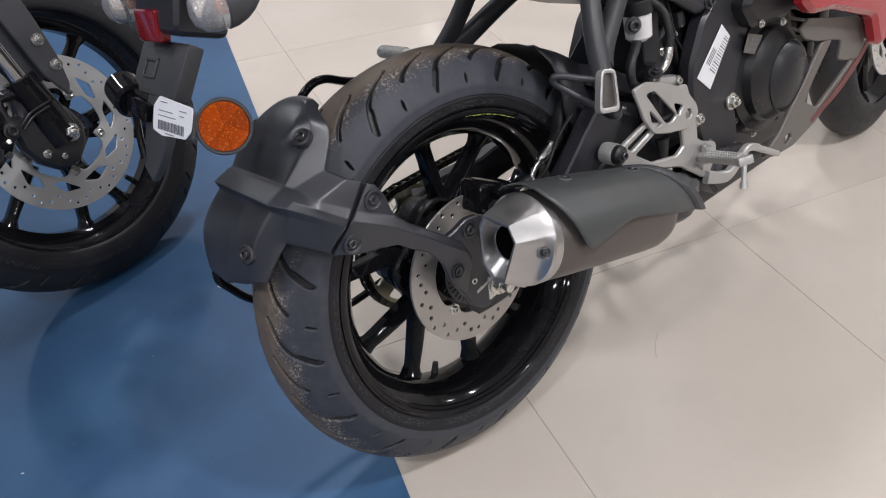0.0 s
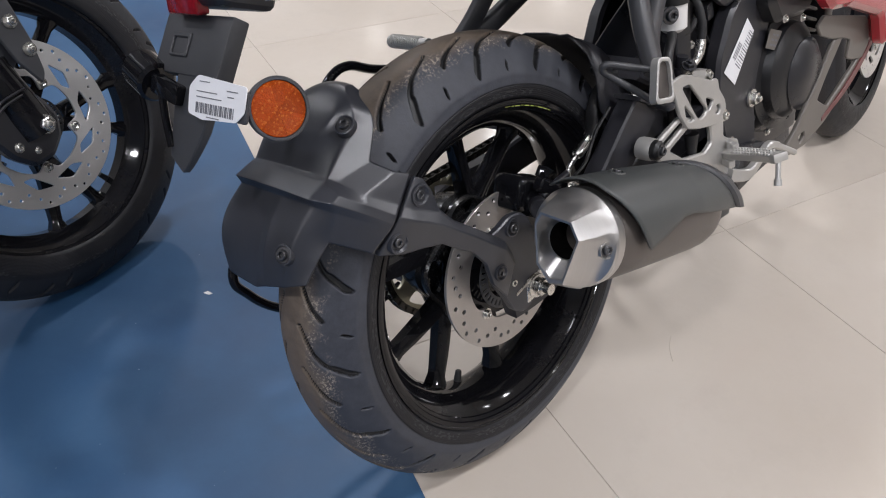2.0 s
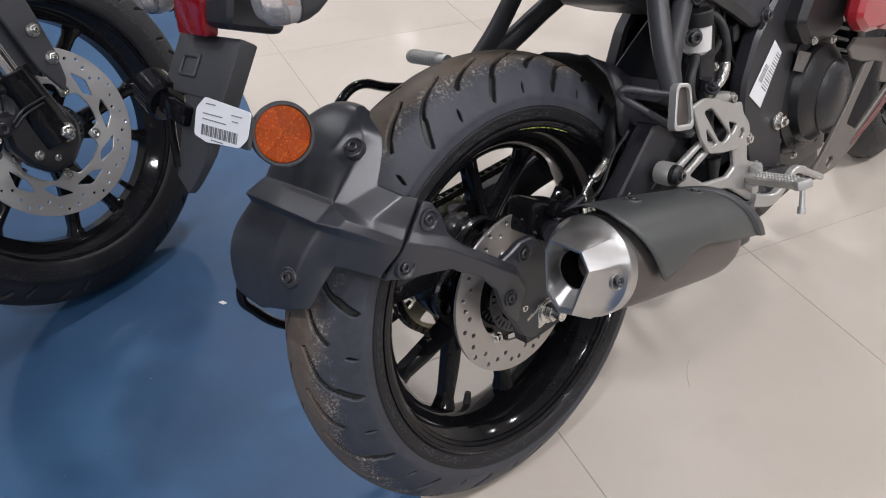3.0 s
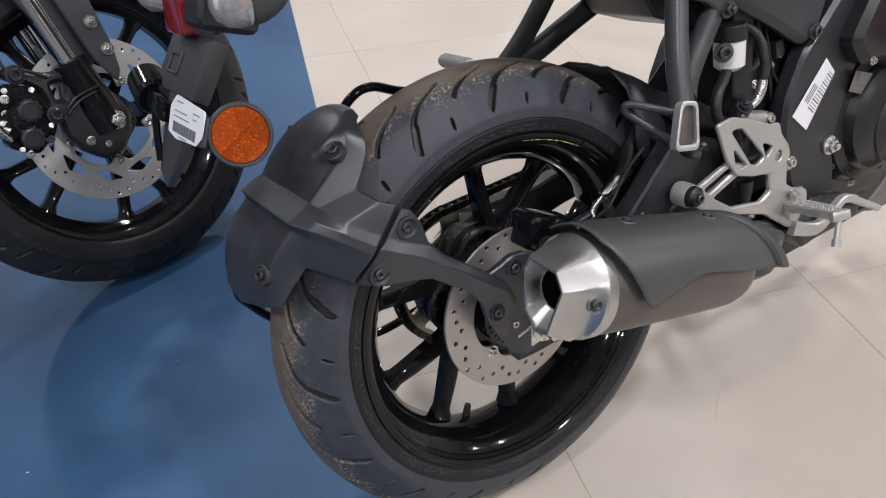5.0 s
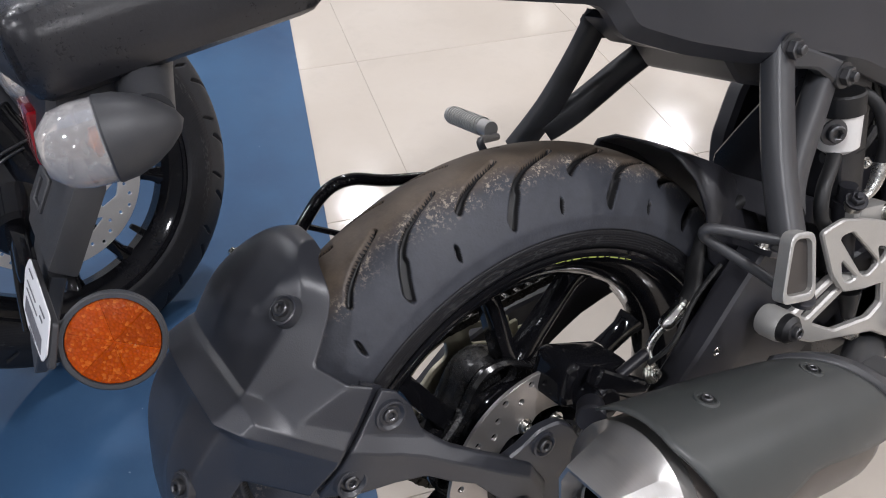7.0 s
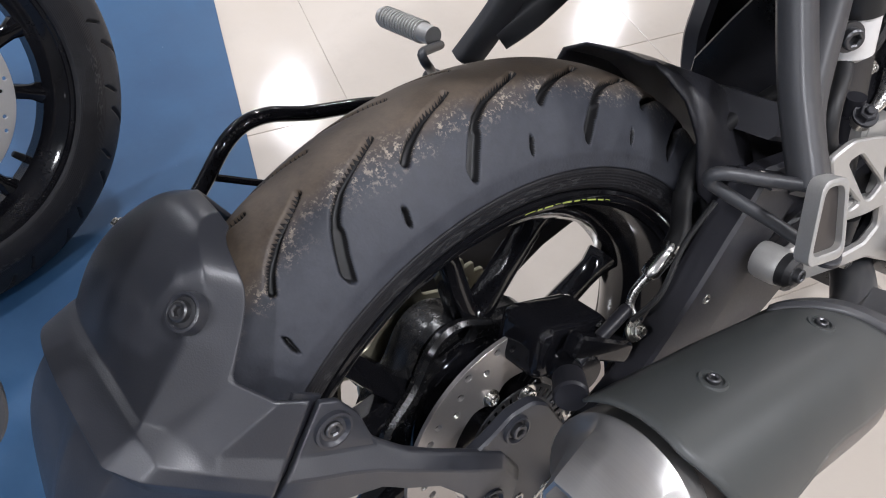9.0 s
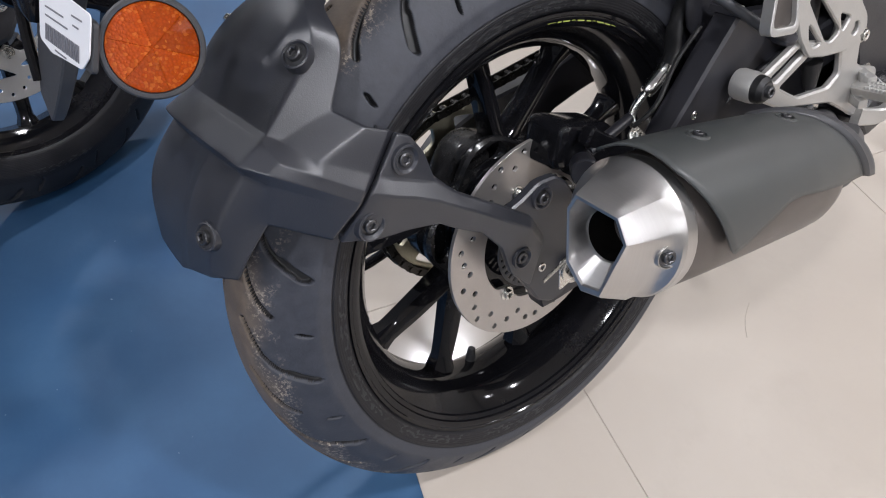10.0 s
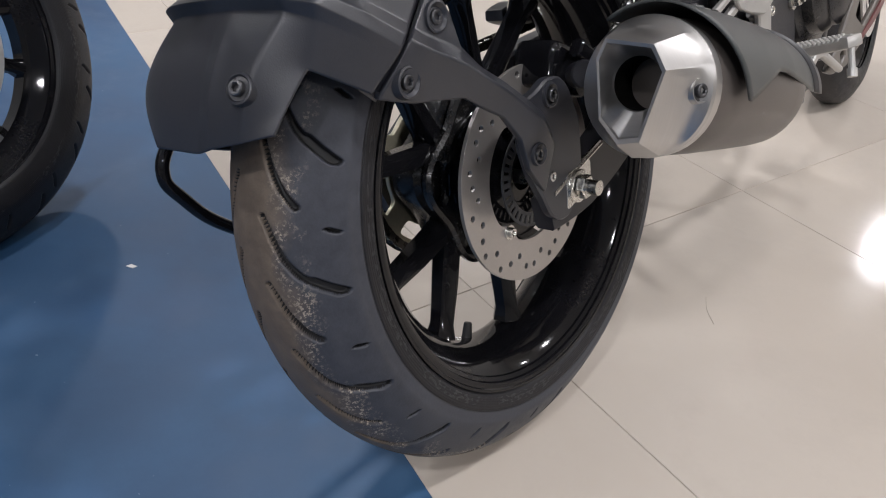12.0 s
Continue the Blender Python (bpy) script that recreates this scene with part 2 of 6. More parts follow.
def lens(name, col, rough=0.15, clear=0.0, cells=0.0):
    m, N, K, P = nodes_of(name)
    c = N.new("ShaderNodeTexCoord").outputs["Object"]
    v = N.new("ShaderNodeTexVoronoi")
    v.inputs["Scale"].default_value = cells or 200
    K.new(c, v.inputs["Vector"])
    n = noise_node(N, K, c, 30, 3)
    shade = mixed(N, K, ramp(N, K, maths(N, K, "ADD", v.outputs["Distance"], n), 0.4, 1.2, 0, 1), (*[min(1, q * 1.2) for q in col], 1), (*[q * 0.8 for q in col], 1))
    # prism sparkle and each wedge's tone: reflected light put into the colour
    if cells:
        one = N.new("ShaderNodeObjectInfo").outputs["Random"]
        shade = mixed(N, K, ramp(N, K, one, 0, 1, 0, 0.9), shade, (*[q * 0.35 for q in col], 1))
        glint = N.new("ShaderNodeSeparateColor")
        K.new(v.outputs["Color"], glint.inputs[0])
        shade = mixed(N, K, ramp(N, K, glint.outputs[0], 0.78, 0.98, 0, 0.35), shade, (0.70, 0.20, 0.03, 1))
        shade = mixed(N, K, ramp(N, K, glint.outputs[1], 0.55, 1.0, 0, 0.25), shade, (*[q * 0.45 for q in col], 1))
    K.new(shade, P.inputs["Base Color"])
    P.inputs["Roughness"].default_value = rough
    P.inputs["Transmission Weight"].default_value = clear
    P.inputs["IOR"].default_value = 1.49
    P.inputs["Coat Weight"].default_value = 0.15 if cells else 0.5
    P.inputs["Specular IOR Level"].default_value = 0.3 if cells else 0.5
    if cells:
        b = N.new("ShaderNodeBump")
        b.inputs["Strength"].default_value, b.inputs["Distance"].default_value = 0.45, 0.0010
        K.new(v.outputs["Distance"], b.inputs["Height"])
        K.new(b.outputs["Normal"], P.inputs["Normal"])
    return m


AMBER = lens("amber_prismatic_plastic", (0.41, 0.056, 0.001), 0.07, 0.0, 520)
REDLENS = lens("red_lamp_plastic", (0.25, 0.006, 0.012), 0.10)
CLEAR = lens("clear_lamp_plastic", (0.93, 0.90, 0.90), 0.07, 0.72)
ORANGE = lens("orange_bulb_glass", (0.75, 0.22, 0.06), 0.2)


def lamp_face(name):
    m, N, K, P = nodes_of(name)
    P.inputs["Emission Color"].default_value, P.inputs["Emission Strength"].default_value = (1, 0.98, 0.95, 1), 6.0
    return m


LAMPFACE = lamp_face("lit_lamp_diffuser")


# ---- mesh helpers ----
def part(name, bm, material, parent=None, label="", m=None, angle=32):
    """Links a bmesh as one mesh object under a thing or under a part."""
    bmesh.ops.recalc_face_normals(bm, faces=bm.faces)
    me = bpy.data.meshes.new(name)
    bm.to_mesh(me)
    bm.free()
    for p in me.polygons:
        p.use_smooth = True
    me.set_sharp_from_angle(angle=radians(angle))
    me.materials.append(material)
    ob = new(name, me)
    if parent:
        ob.parent = parent
    if m is not None:
        ob.matrix_basis = m
    return tagged(ob, label)


def again(ob, parent, m=None):
    """One more piece on the same mesh."""
    o = ob.copy()
    scene.collection.objects.link(o)
    o.parent = parent
    if m is not None:
        o.matrix_basis = m
    return o


def moved(bm, m):
    bmesh.ops.transform(bm, matrix=m, verts=bm.verts)
    return bm


def merged(*bms):
    out = bmesh.new()
    for b in bms:
        me = bpy.data.meshes.new("tmp")
        b.to_mesh(me)
        b.free()
        out.from_mesh(me)
        bpy.data.meshes.remove(me)
    return out


def skin(rings, closed=True, caps=True, loop=False):
    """Faces between rings of equal length."""
    bm = bmesh.new()
    vs = [[bm.verts.new(p) for p in r] for r in rings]
    n = len(rings[0])
    for a, b in zip(vs, vs[1:] + ([vs[0]] if loop else [])):
        for i in range(n if closed else n - 1):
            j = (i + 1) % n
            bm.faces.new((a[i], a[j], b[j], b[i]))
    if caps and closed and not loop:
        bm.faces.new(vs[0][::-1])
        bm.faces.new(vs[-1])
    return bm


def lathe(profile, n=64, closed=True):
    """Revolves (axial, radius) points round the x axis; closed: the profile is a loop."""
    rings = []
    for k in range(n):
        a = 2 * math.pi * k / n
        rings.append([(x, r * math.sin(a), r * math.cos(a)) for x, r in profile])
    bm = skin(rings, closed=closed, caps=False, loop=True)
    bmesh.ops.remove_doubles(bm, verts=bm.verts, dist=1e-6)
    return bm


def glide(pts, step=6):
    """A smooth curve through the points."""
    p = [Vector(q) for q in pts]
    if len(p) < 3:
        return p
    out = []
    for i in range(len(p) - 1):
        a, b, c, d = p[max(i - 1, 0)], p[i], p[i + 1], p[min(i + 2, len(p) - 1)]
        for k in range(step):
            t = k / step
            out.append(0.5 * ((2 * b) + (c - a) * t + (2 * a - 5 * b + 4 * c - d) * t * t + (3 * b - a - 3 * c + d) * t ** 3))
    return out + [p[-1]]


def tube(pts, r, n=10, step=6, ends=True):
    """A round tube along a smooth curve; r: one radius, or several at even steps."""
    c = glide(pts, step)
    up, rings = Vector((0.02, 0.1, 1)), []
    for i, q in enumerate(c):
        d = (c[min(i + 1, len(c) - 1)] - c[max(i - 1, 0)]).normalized()
        s = d.cross(up)
        if s.length < 1e-4:
            s = d.cross(Vector((1, 0, 0)))
        s.normalize()
        up = s.cross(d).normalized()
        rr = r if isinstance(r, (int, float)) else float(np.interp(i / (len(c) - 1) * (len(r) - 1), range(len(r)), r))
        rings.append([q + rr * (math.cos(2 * math.pi * k / n) * s + math.sin(2 * math.pi * k / n) * up) for k in range(n)])
    return skin(rings, caps=ends)


def beam(pts, sizes, side=(1, 0, 0), step=5, soft=0.3):
    """A bar of rounded box section along a smooth curve; sizes: (width along side, height) at each point."""
    c = glide(pts, step)
    side, rings, m = Vector(side).normalized(), [], len(pts) - 1
    for i, q in enumerate(c):
        d = (c[min(i + 1, len(c) - 1)] - c[max(i - 1, 0)]).normalized()
        s = (side - side.dot(d) * d).normalized()
        u = s.cross(d).normalized()
        f = i / (len(c) - 1) * m
        k = min(int(f), m - 1)
        w, h = [0.5 * (sizes[k][j] + (sizes[k + 1][j] - sizes[k][j]) * (f - k)) for j in (0, 1)]
        b = soft * min(w, h)
        rings.append([q + s * x + u * y for x, y in ((w, -h + b), (w, h - b), (w - b, h), (b - w, h), (-w, h - b), (-w, b - h), (b - w, -h), (w - b, -h))])
    return skin(rings)


def rounded(dx, dy, dz, b=0.002, seg=2):
    bm = bmesh.new()
    bmesh.ops.create_cube(bm, size=1)
    bmesh.ops.scale(bm, vec=(dx, dy, dz), verts=bm.verts)
    bmesh.ops.bevel(bm, geom=list(bm.edges), offset=b, segments=seg, profile=0.6, affect="EDGES")
    return bm


def inset(loop, b):
    """The loop drawn in by b (a loop that runs anticlockwise shrinks)."""
    out, n = [], len(loop)
    for i in range(n):
        p, q, r = Vector(loop[i - 1]), Vector(loop[i]), Vector(loop[(i + 1) % n])
        a, c = (q - p).normalized(), (r - q).normalized()
        na, nc = Vector((-a.y, a.x)), Vector((-c.y, c.x))
        k = na + nc
        k = k / max(0.5, k.dot(na)) if k.length > 1e-6 else na
        out.append(tuple(q + k * b))
    return out


def area2(loop):
    return sum(a[0] * b[1] - b[0] * a[1] for a, b in zip(loop, loop[1:] + loop[:1]))


def soften(loop, r, seg=4):
    """The loop with its corners rounded to about the radius r."""
    out, n = [], len(loop)
    for i in range(n):
        p, q, s = Vector(loop[i - 1]), Vector(loop[i]), Vector(loop[(i + 1) % n])
        k1, k2 = min(r, (p - q).length * 0.45), min(r, (s - q).length * 0.45)
        a, b = q + (p - q).normalized() * k1, q + (s - q).normalized() * k2
        for j in range(seg + 1):
            t = j / seg
            out.append(tuple((1 - t) ** 2 * a + 2 * t * (1 - t) * q + t * t * b))
    return out


def plate(outline, t, holes=(), b=0.0012, m=None):
    """A flat piece of thickness t with bevelled edges and real holes, drawn in (u, v) and centred on w = 0."""
    loops = [list(map(tuple, outline))] + [list(map(tuple, h)) for h in holes]
    loops[0] = loops[0] if area2(loops[0]) > 0 else loops[0][::-1]
    loops[1:] = [h if area2(h) < 0 else h[::-1] for h in loops[1:]]
    bm = bmesh.new()
    ends = {-1: [], 1: []}
    for lp in loops:
        small, n = inset(lp, b), len(lp)
        rings = [[bm.verts.new((*q, w)) for q in src] for src, w in ((small, -t / 2), (lp, b - t / 2), (lp, t / 2 - b), (small, t / 2))]
        for p, q in zip(rings, rings[1:]):
            for i in range(n):
                bm.faces.new((p[i], p[(i + 1) % n], q[(i + 1) % n], q[i]))
        for side, ring in ((-1, rings[0]), (1, rings[-1])):
            for i in range(n):
                ends[side].append(bm.edges.get((ring[i], ring[(i + 1) % n])))
    for side in ends:
        bmesh.ops.triangle_fill(bm, use_beauty=True, edges=ends[side], normal=(0, 0, side))
    return moved(bm, m) if m is not None else bm


def side_at(x, y=0, z=0):
    """Sends a drawing's (u, v, w) to (y, z, x)."""
    return Matrix(((0, 0, 1, x), (1, 0, 0, y), (0, 1, 0, z), (0, 0, 0, 1)))


def ring2(r, n=24, c=(0, 0), a0=0.0):
    return [(c[0] + r * math.cos(a0 + 2 * math.pi * k / n), c[1] + r * math.sin(a0 + 2 * math.pi * k / n)) for k in range(n)]


def toward(at, way):
    """A frame at a place whose x axis points along way."""
    return Matrix.Translation(at) @ Vector(way).to_track_quat("X", "Z").to_matrix().to_4x4()


def bolt(parent, at, way, r=0.006, material=None, name="bolt", head="socket"):
    """A screw with its washer: a hex head, or a round head with a hex socket."""
    if head == "hex":
        w = lathe([(0, r * 0.4), (0, r * 1.45), (r * 0.3, r * 1.4), (r * 0.3, r * 0.4)], 20)
        h = moved(plate(ring2(r, 6), r * 0.9, b=r * 0.12), side_at(r * 0.7))
        p = lathe([(r * 1.0, 0.0), (r * 1.0, r * 0.55), (r * 1.6, r * 0.5), (r * 1.7, r * 0.35), (r * 1.7, 0.0)], 12, closed=False)
        bm = merged(w, h, p)
    else:
        w = lathe([(0, r * 0.4), (0, r * 1.5), (r * 0.22, r * 1.45), (r * 0.3, r * 0.4)], 20)
        h = plate(ring2(r, 20), r * 0.9, [ring2(r * 0.5, 6)], b=r * 0.14, m=side_at(r * 0.6))
        f = lathe([(r * 0.45, 0.0), (r * 0.45, r * 0.52)], 6, closed=False)
        bm = merged(w, h, f)
    return part(name, bm, material or DARKBOLT, parent, m=toward(at, way))


# ---- the showroom: floor, walls, ceiling ----
JOINT_TURN, MAT_TURN = radians(-16.44), radians(-20.39)
JOINT_A, JOINT_B, JOINT_C = 0.110, 0.734, 0.143
TILE_SIZE = JOINT_B - JOINT_A
MAT_EDGE = -0.1357


def slab(name, x0, x1, y0, y1, z0, z1, material, label):
    bm = rounded(x1 - x0, y1 - y0, z1 - z0, 0.004, 1)
    return tagged(part(name, moved(bm, Matrix.Translation(((x0 + x1) / 2, (y0 + y1) / 2, (z0 + z1) / 2))), material), label, name.split("_")[0], kind="structure")


ROOM = 9.0
floor = slab("floor", -ROOM, ROOM, -ROOM, ROOM, -0.16, -0.0014, GROUT, "grey-brown grout bed under the cream tiles")
slab("wall_north", -ROOM, ROOM, ROOM, ROOM + 0.15, 0, CEILING, WHITE, "plain white painted showroom wall")
slab("wall_south", -ROOM, ROOM, -ROOM - 0.15, -ROOM, 0, CEILING, WHITE, "plain white painted showroom wall")
slab("wall_east", ROOM, ROOM + 0.15, -ROOM, ROOM, 0, CEILING, WHITE, "plain white painted showroom wall")
slab("wall_west", -ROOM - 0.15, -ROOM, -ROOM, ROOM, 0, CEILING, WHITE, "plain white painted showroom wall")
slab("ceiling", -ROOM, ROOM, -ROOM, ROOM, CEILING, CEILING + 0.12, WHITE, "plain white painted showroom ceiling")


def ceiling_lamp(at):
    e = tagged(new("ceiling_lamp"), "round white flush ceiling lamp, switched on", "lamp", "ceiling lamps")
    e.location = (at.x, at.y, CEILING)
    part("housing", moved(lathe([(0.0, 0.0), (0.0, 0.16), (0.012, 0.165), (0.03, 0.16), (0.03, 0.135), (0.022, 0.13), (0.022, 0.0)], 40, closed=False), pose(0, 0, 0, 0, 90, 0)), WHITE, e)
    part("diffuser", moved(lathe([(0.023, 0.0), (0.023, 0.13), (0.027, 0.128), (0.029, 0.0)], 40, closed=False), pose(0, 0, 0, 0, 90, 0)), LAMPFACE, e)
    return e


first_lamp = None
for at in LAMPS:
    if max(abs(at.x), abs(at.y)) > ROOM - 0.4:
        continue
    if first_lamp is None:
        first_lamp = ceiling_lamp(at)
    else:
        copy_thing(first_lamp, pose(at.x, at.y, CEILING))
    if (at - Vector((-0.3, 0.8))).length < 6.2:
        d = bpy.data.lights.new("lamp_light", "AREA")
        d.shape, d.size, d.energy, d.color = "DISK", 0.24, WATTS, (0.99, 0.985, 1.03)
        ob = new("lamp_light", d)
        ob.location = (at.x, at.y, CEILING - 0.034)


# ---- wheels ----
def curve_points(pts, n):
    """n points at even steps along a smooth curve through (x, r) points."""
    c = np.array([tuple(p) for p in glide([(*p, 0) for p in pts], 12)])[:, :2]
    d = np.concatenate([[0], np.cumsum(np.linalg.norm(np.diff(c, axis=0), axis=1))])
    s = np.linspace(0, d[-1], n)
    return np.stack([np.interp(s, d, c[:, 0]), np.interp(s, d, c[:, 1])], 1)


def near_line(u, v, pts):
    """Distance of the points (u, v) from a broken line."""
    best = np.full(u.shape, 9.0)
    for (a, b), (c, d) in zip(pts, pts[1:]):
        e = np.array((c - a, d - b))
        t = np.clip(((u - a) * e[0] + (v - b) * e[1]) / (e @ e), 0, 1)
        best = np.minimum(best, np.hypot(u - a - t * e[0], v - b - t * e[1]))
    return best


def tyre_mesh(radius, half, around, across, pitch, grooves, depth, far_side=1.0):
    """A tyre with its tread grooves cut in; grooves: (lines in degrees round and metres across, half width)."""
    k = half / 0.064
    drop = [(0, 0), (0.020, 0.003), (0.036, 0.013), (0.050, 0.031), (0.0598, 0.0480), (0.0614, 0.0560), (0.0620, 0.0628), (0.0608, 0.0640), (0.0622, 0.0652), (0.0616, 0.0720), (0.0602, 0.0790), (0.055, 0.083)]
    right = [(x * k, radius - d * (0.9 + 0.1 * k)) for x, d in drop]
    prof = curve_points([(-x * far_side, r + 0.0018 * (far_side > 1) * math.sin(min(1, (radius - r) / 0.05) * math.pi)) for x, r in right[:0:-1]] + right, across)
    tan = np.gradient(prof, axis=0)
    nor = np.stack([tan[:, 1], -tan[:, 0]], 1)
    nor /= np.linalg.norm(nor, axis=1)[:, None]
    th = np.linspace(0, 2 * math.pi, around, endpoint=False)
    T, X = np.meshgrid(np.degrees(th), prof[:, 0], indexing="ij")
    cut = np.zeros_like(T)
    for pts, w, side, shift in grooves:
        u = np.mod(T - shift + pitch / 2, pitch) - pitch / 2
        for lap in (-pitch, 0, pitch):
            d = near_line((u + lap) * math.pi / 180 * radius, np.where(X * side > 0, np.abs(X), -np.abs(X)) * 1.15, [(math.radians(a) * radius, x * 1.15) for a, x in pts])
            cut = np.maximum(cut, np.clip((w + 0.0003 - d) / 0.0015, 0, 1))
    cut = cut * (prof[:, 1] > radius - 0.052)[None]
    P = prof[None] + nor[None] * (cut * depth)[..., None] * np.where(nor[None, :, 1:] > 0, -1, 1)
    v = np.stack([P[..., 0], P[..., 1] * np.sin(th)[:, None], P[..., 1] * np.cos(th)[:, None]], -1).reshape(-1, 3)
    i = np.arange(around)[:, None] * across + np.arange(across - 1)[None]
    j = (np.arange(around)[:, None] + 1) % around * across + np.arange(across - 1)[None]
    f = np.stack([i, i + 1, j + 1, j], -1).reshape(-1, 4)
    me = bpy.data.meshes.new("tyre")
    me.from_pydata(v.tolist(), [], f.tolist())
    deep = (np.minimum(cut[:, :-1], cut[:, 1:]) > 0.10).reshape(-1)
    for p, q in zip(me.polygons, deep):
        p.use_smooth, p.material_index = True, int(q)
    return me


PITCH = 22.5
LONG = [(13.0, 0.016), (11.5, 0.0196), (6.3, 0.0294), (3.6, 0.0373), (1.1, 0.0475), (-0.8, 0.0560)]
SHORT = [(2.4, 0.013), (1.2, 0.0165), (-2.8, 0.0243), (-6.0, 0.0321), (-8.1, 0.0388)]
TICK = [(10.7, 0.0530), (10.1, 0.0570)]
TAIL = [(2.4, 0.0430), (-0.6, 0.0555)]
REAR_GROOVES = [(TAIL, 0.0040, 1, 0), (LONG, 0.0029, 1, 0), (SHORT, 0.0030, 1, 0), (TICK, 0.0019, 1, 0), (LONG, 0.0027, -1, -6), (SHORT, 0.0030, -1, -6), (TICK, 0.0019, -1, -6)]
FRONT_GROOVES = [([(9, 0.012), (4, 0.024), (0, 0.040)], 0.0020, 1, 0), ([(9, 0.012), (4, 0.024), (0, 0.040)], 0.0020, -1, 10), ([(15, 0.036), (13, 0.046)], 0.0016, 1, 0)]


def wheel(parent, m, names, radius, half, rim_half, lip, detail, material, lower=53.0, valve=20.4, pair=(1.0, 17.6)):
    """Tyre, cast rim with five pairs of spokes, hub and valve, under parent at the pose m."""
    around, across, grooves = {2: (2304, 190, REAR_GROOVES), 1: (1080, 90, FRONT_GROOVES), 0: (120, 22, [])}[detail]
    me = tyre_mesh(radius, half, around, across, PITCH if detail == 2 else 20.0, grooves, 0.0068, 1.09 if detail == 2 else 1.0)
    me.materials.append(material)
    me.materials.append(RUBBER)      # black rubber in the grooves: free of dust, and their shade put into colour
    t = new(names[0], me)
    t.parent, t.matrix_basis = parent, m
    tagged(t, names[2])
    h, r = rim_half, lip
    inner = [(h + 0.003, r - 0.007), (h + 0.0015, r - 0.0110), (h - 0.0010, r - 0.0120), (h - 0.0030, r - 0.0160), (h - 0.0055, r - 0.0170), (h - 0.011, r - 0.024), (h - 0.026, r - 0.036), (h * 0.3, r - 0.042)]
    outer = [(h + 0.003, r - 0.0055), (h + 0.0042, r - 0.0045), (h + 0.0042, r - 0.0015), (h - 0.002, r), (h - 0.007, r - 0.010), (h * 0.4, r - 0.020)]
    loop = [(-x, q) for x, q in inner] + inner[::-1] + outer + [(-x, q) for x, q in outer[::-1]]
    rim = part(names[1], lathe(loop, 128), GLOSS, parent, "gloss black cast alloy rim", m, angle=28)
    hub = [(-0.055, 0.018), (-0.055, 0.040), (-0.040, 0.052), (-0.015, 0.046), (0.010, 0.044), (0.030, 0.050), (0.040, 0.050), (0.040, 0.018)]
    if detail == 2:
        hub = [(-0.098, 0.018), (-0.098, 0.034), (-0.064, 0.046), (-0.004, 0.074), (0.012, 0.076), (0.026, 0.070), (0.036, 0.060), (0.042, 0.050), (0.042, 0.018)]
        slots = []
        for k in range(5):
            b = radians(97.6 + 72 * k)
            arc = [(q * math.cos(b + t), q * math.sin(b + t)) for q, t in ((0.075, -0.20), (0.075, 0.20), (0.083, 0.28), (0.092, 0.20), (0.092, -0.20), (0.083, -0.28))]
            slots.append(soften(arc, 0.006, 3))
        part("hub_flange", plate([((0.094 + 0.008 * math.cos(5 * (t - radians(97.6)))) * math.cos(t), (0.094 + 0.008 * math.cos(5 * (t - radians(97.6)))) * math.sin(t)) for t in [2 * math.pi * q / 90 for q in range(90)]], 0.012, [ring2(0.045, 30)] + slots, 0.0035, side_at(-0.004)), DUSTYBLACK, rim)
    if detail == 2:
        # the sprocket side of the hub swells at each of five rubber dampers
        rings = []
        for x, q in ((-0.080, 0.040), (-0.080, 0.058), (-0.066, 0.066), (-0.056, 0.086), (-0.040, 0.091), (-0.022, 0.091), (-0.016, 0.086), (-0.014, 0.060)):
            rings.append([(x, (q + 0.008 * math.cos(5 * (t - radians(97.6)))) * math.cos(t), (q + 0.008 * math.cos(5 * (t - radians(97.6)))) * math.sin(t)) for t in [2 * math.pi * k / 90 for k in range(90)]])
        part("damper_drum", skin(rings), DUSTYBLACK, rim, angle=28)
    part("hub", lathe(hub, 40), GLOSS, rim)
    root, tip = 0.072, r - 0.038
    rings = []
    for k in range(9):
        f = k / 8
        q = root + (tip - root) * f
        flare = 0.006 * max(0, (f - 0.82) / 0.18) ** 2 + 0.004 * max(0, (0.15 - f) / 0.15)
        w, d = 0.0120 - 0.0028 * f + flare, 0.0155 - 0.004 * f + flare * 0.7
        c = 0.004 * math.sin(f * math.pi)
        off = -0.024 + 0.014 * f if detail == 2 else 0.0
        rings.append([(x + off, y, -q) for x, y in ((d, -w * 0.45 + c), (d, w * 0.45 + c), (d * 0.55, w), (-d * 0.55, w), (-d, w * 0.45), (-d, -w * 0.45), (-d * 0.55, -w), (d * 0.55, -w))])
    first = None
    for k in range(5):
        for side in (-1, 1):
            at_hub, at_rim = side * pair[0], side * pair[1]
            # a spoke leans from its place on the hub to its place on the rim
            lean = math.degrees(math.atan2(tip * math.sin(radians(at_rim - at_hub)), tip * math.cos(radians(at_rim - at_hub)) - root))
            turn = lower + 72 * k + at_hub
            pm = pose(0, 0, 0, -turn) @ Matrix.Translation((0, 0, -root)) @ pose(0, 0, 0, -lean) @ Matrix.Translation((0, 0, root))
            if first is None:
                first = part("spoke", skin(rings), GLOSS, rim, m=pm, angle=40)
            else:
                again(first, rim, pm)
    a = radians(valve)
    way = Vector((0, -math.sin(a), -math.cos(a)))
    stem = [(way * q + Vector((-0.013, 0, 0)), w) for q, w in ((r - 0.020, 0.0085), (r - 0.034, 0.0078), (r - 0.043, 0.0058), (r - 0.0555, 0.0048), (r - 0.0585, 0.0040))]
    part("valve_stem", tube([p for p, w in stem], [w for p, w in stem], 12), RUBBER, rim)
    return rim


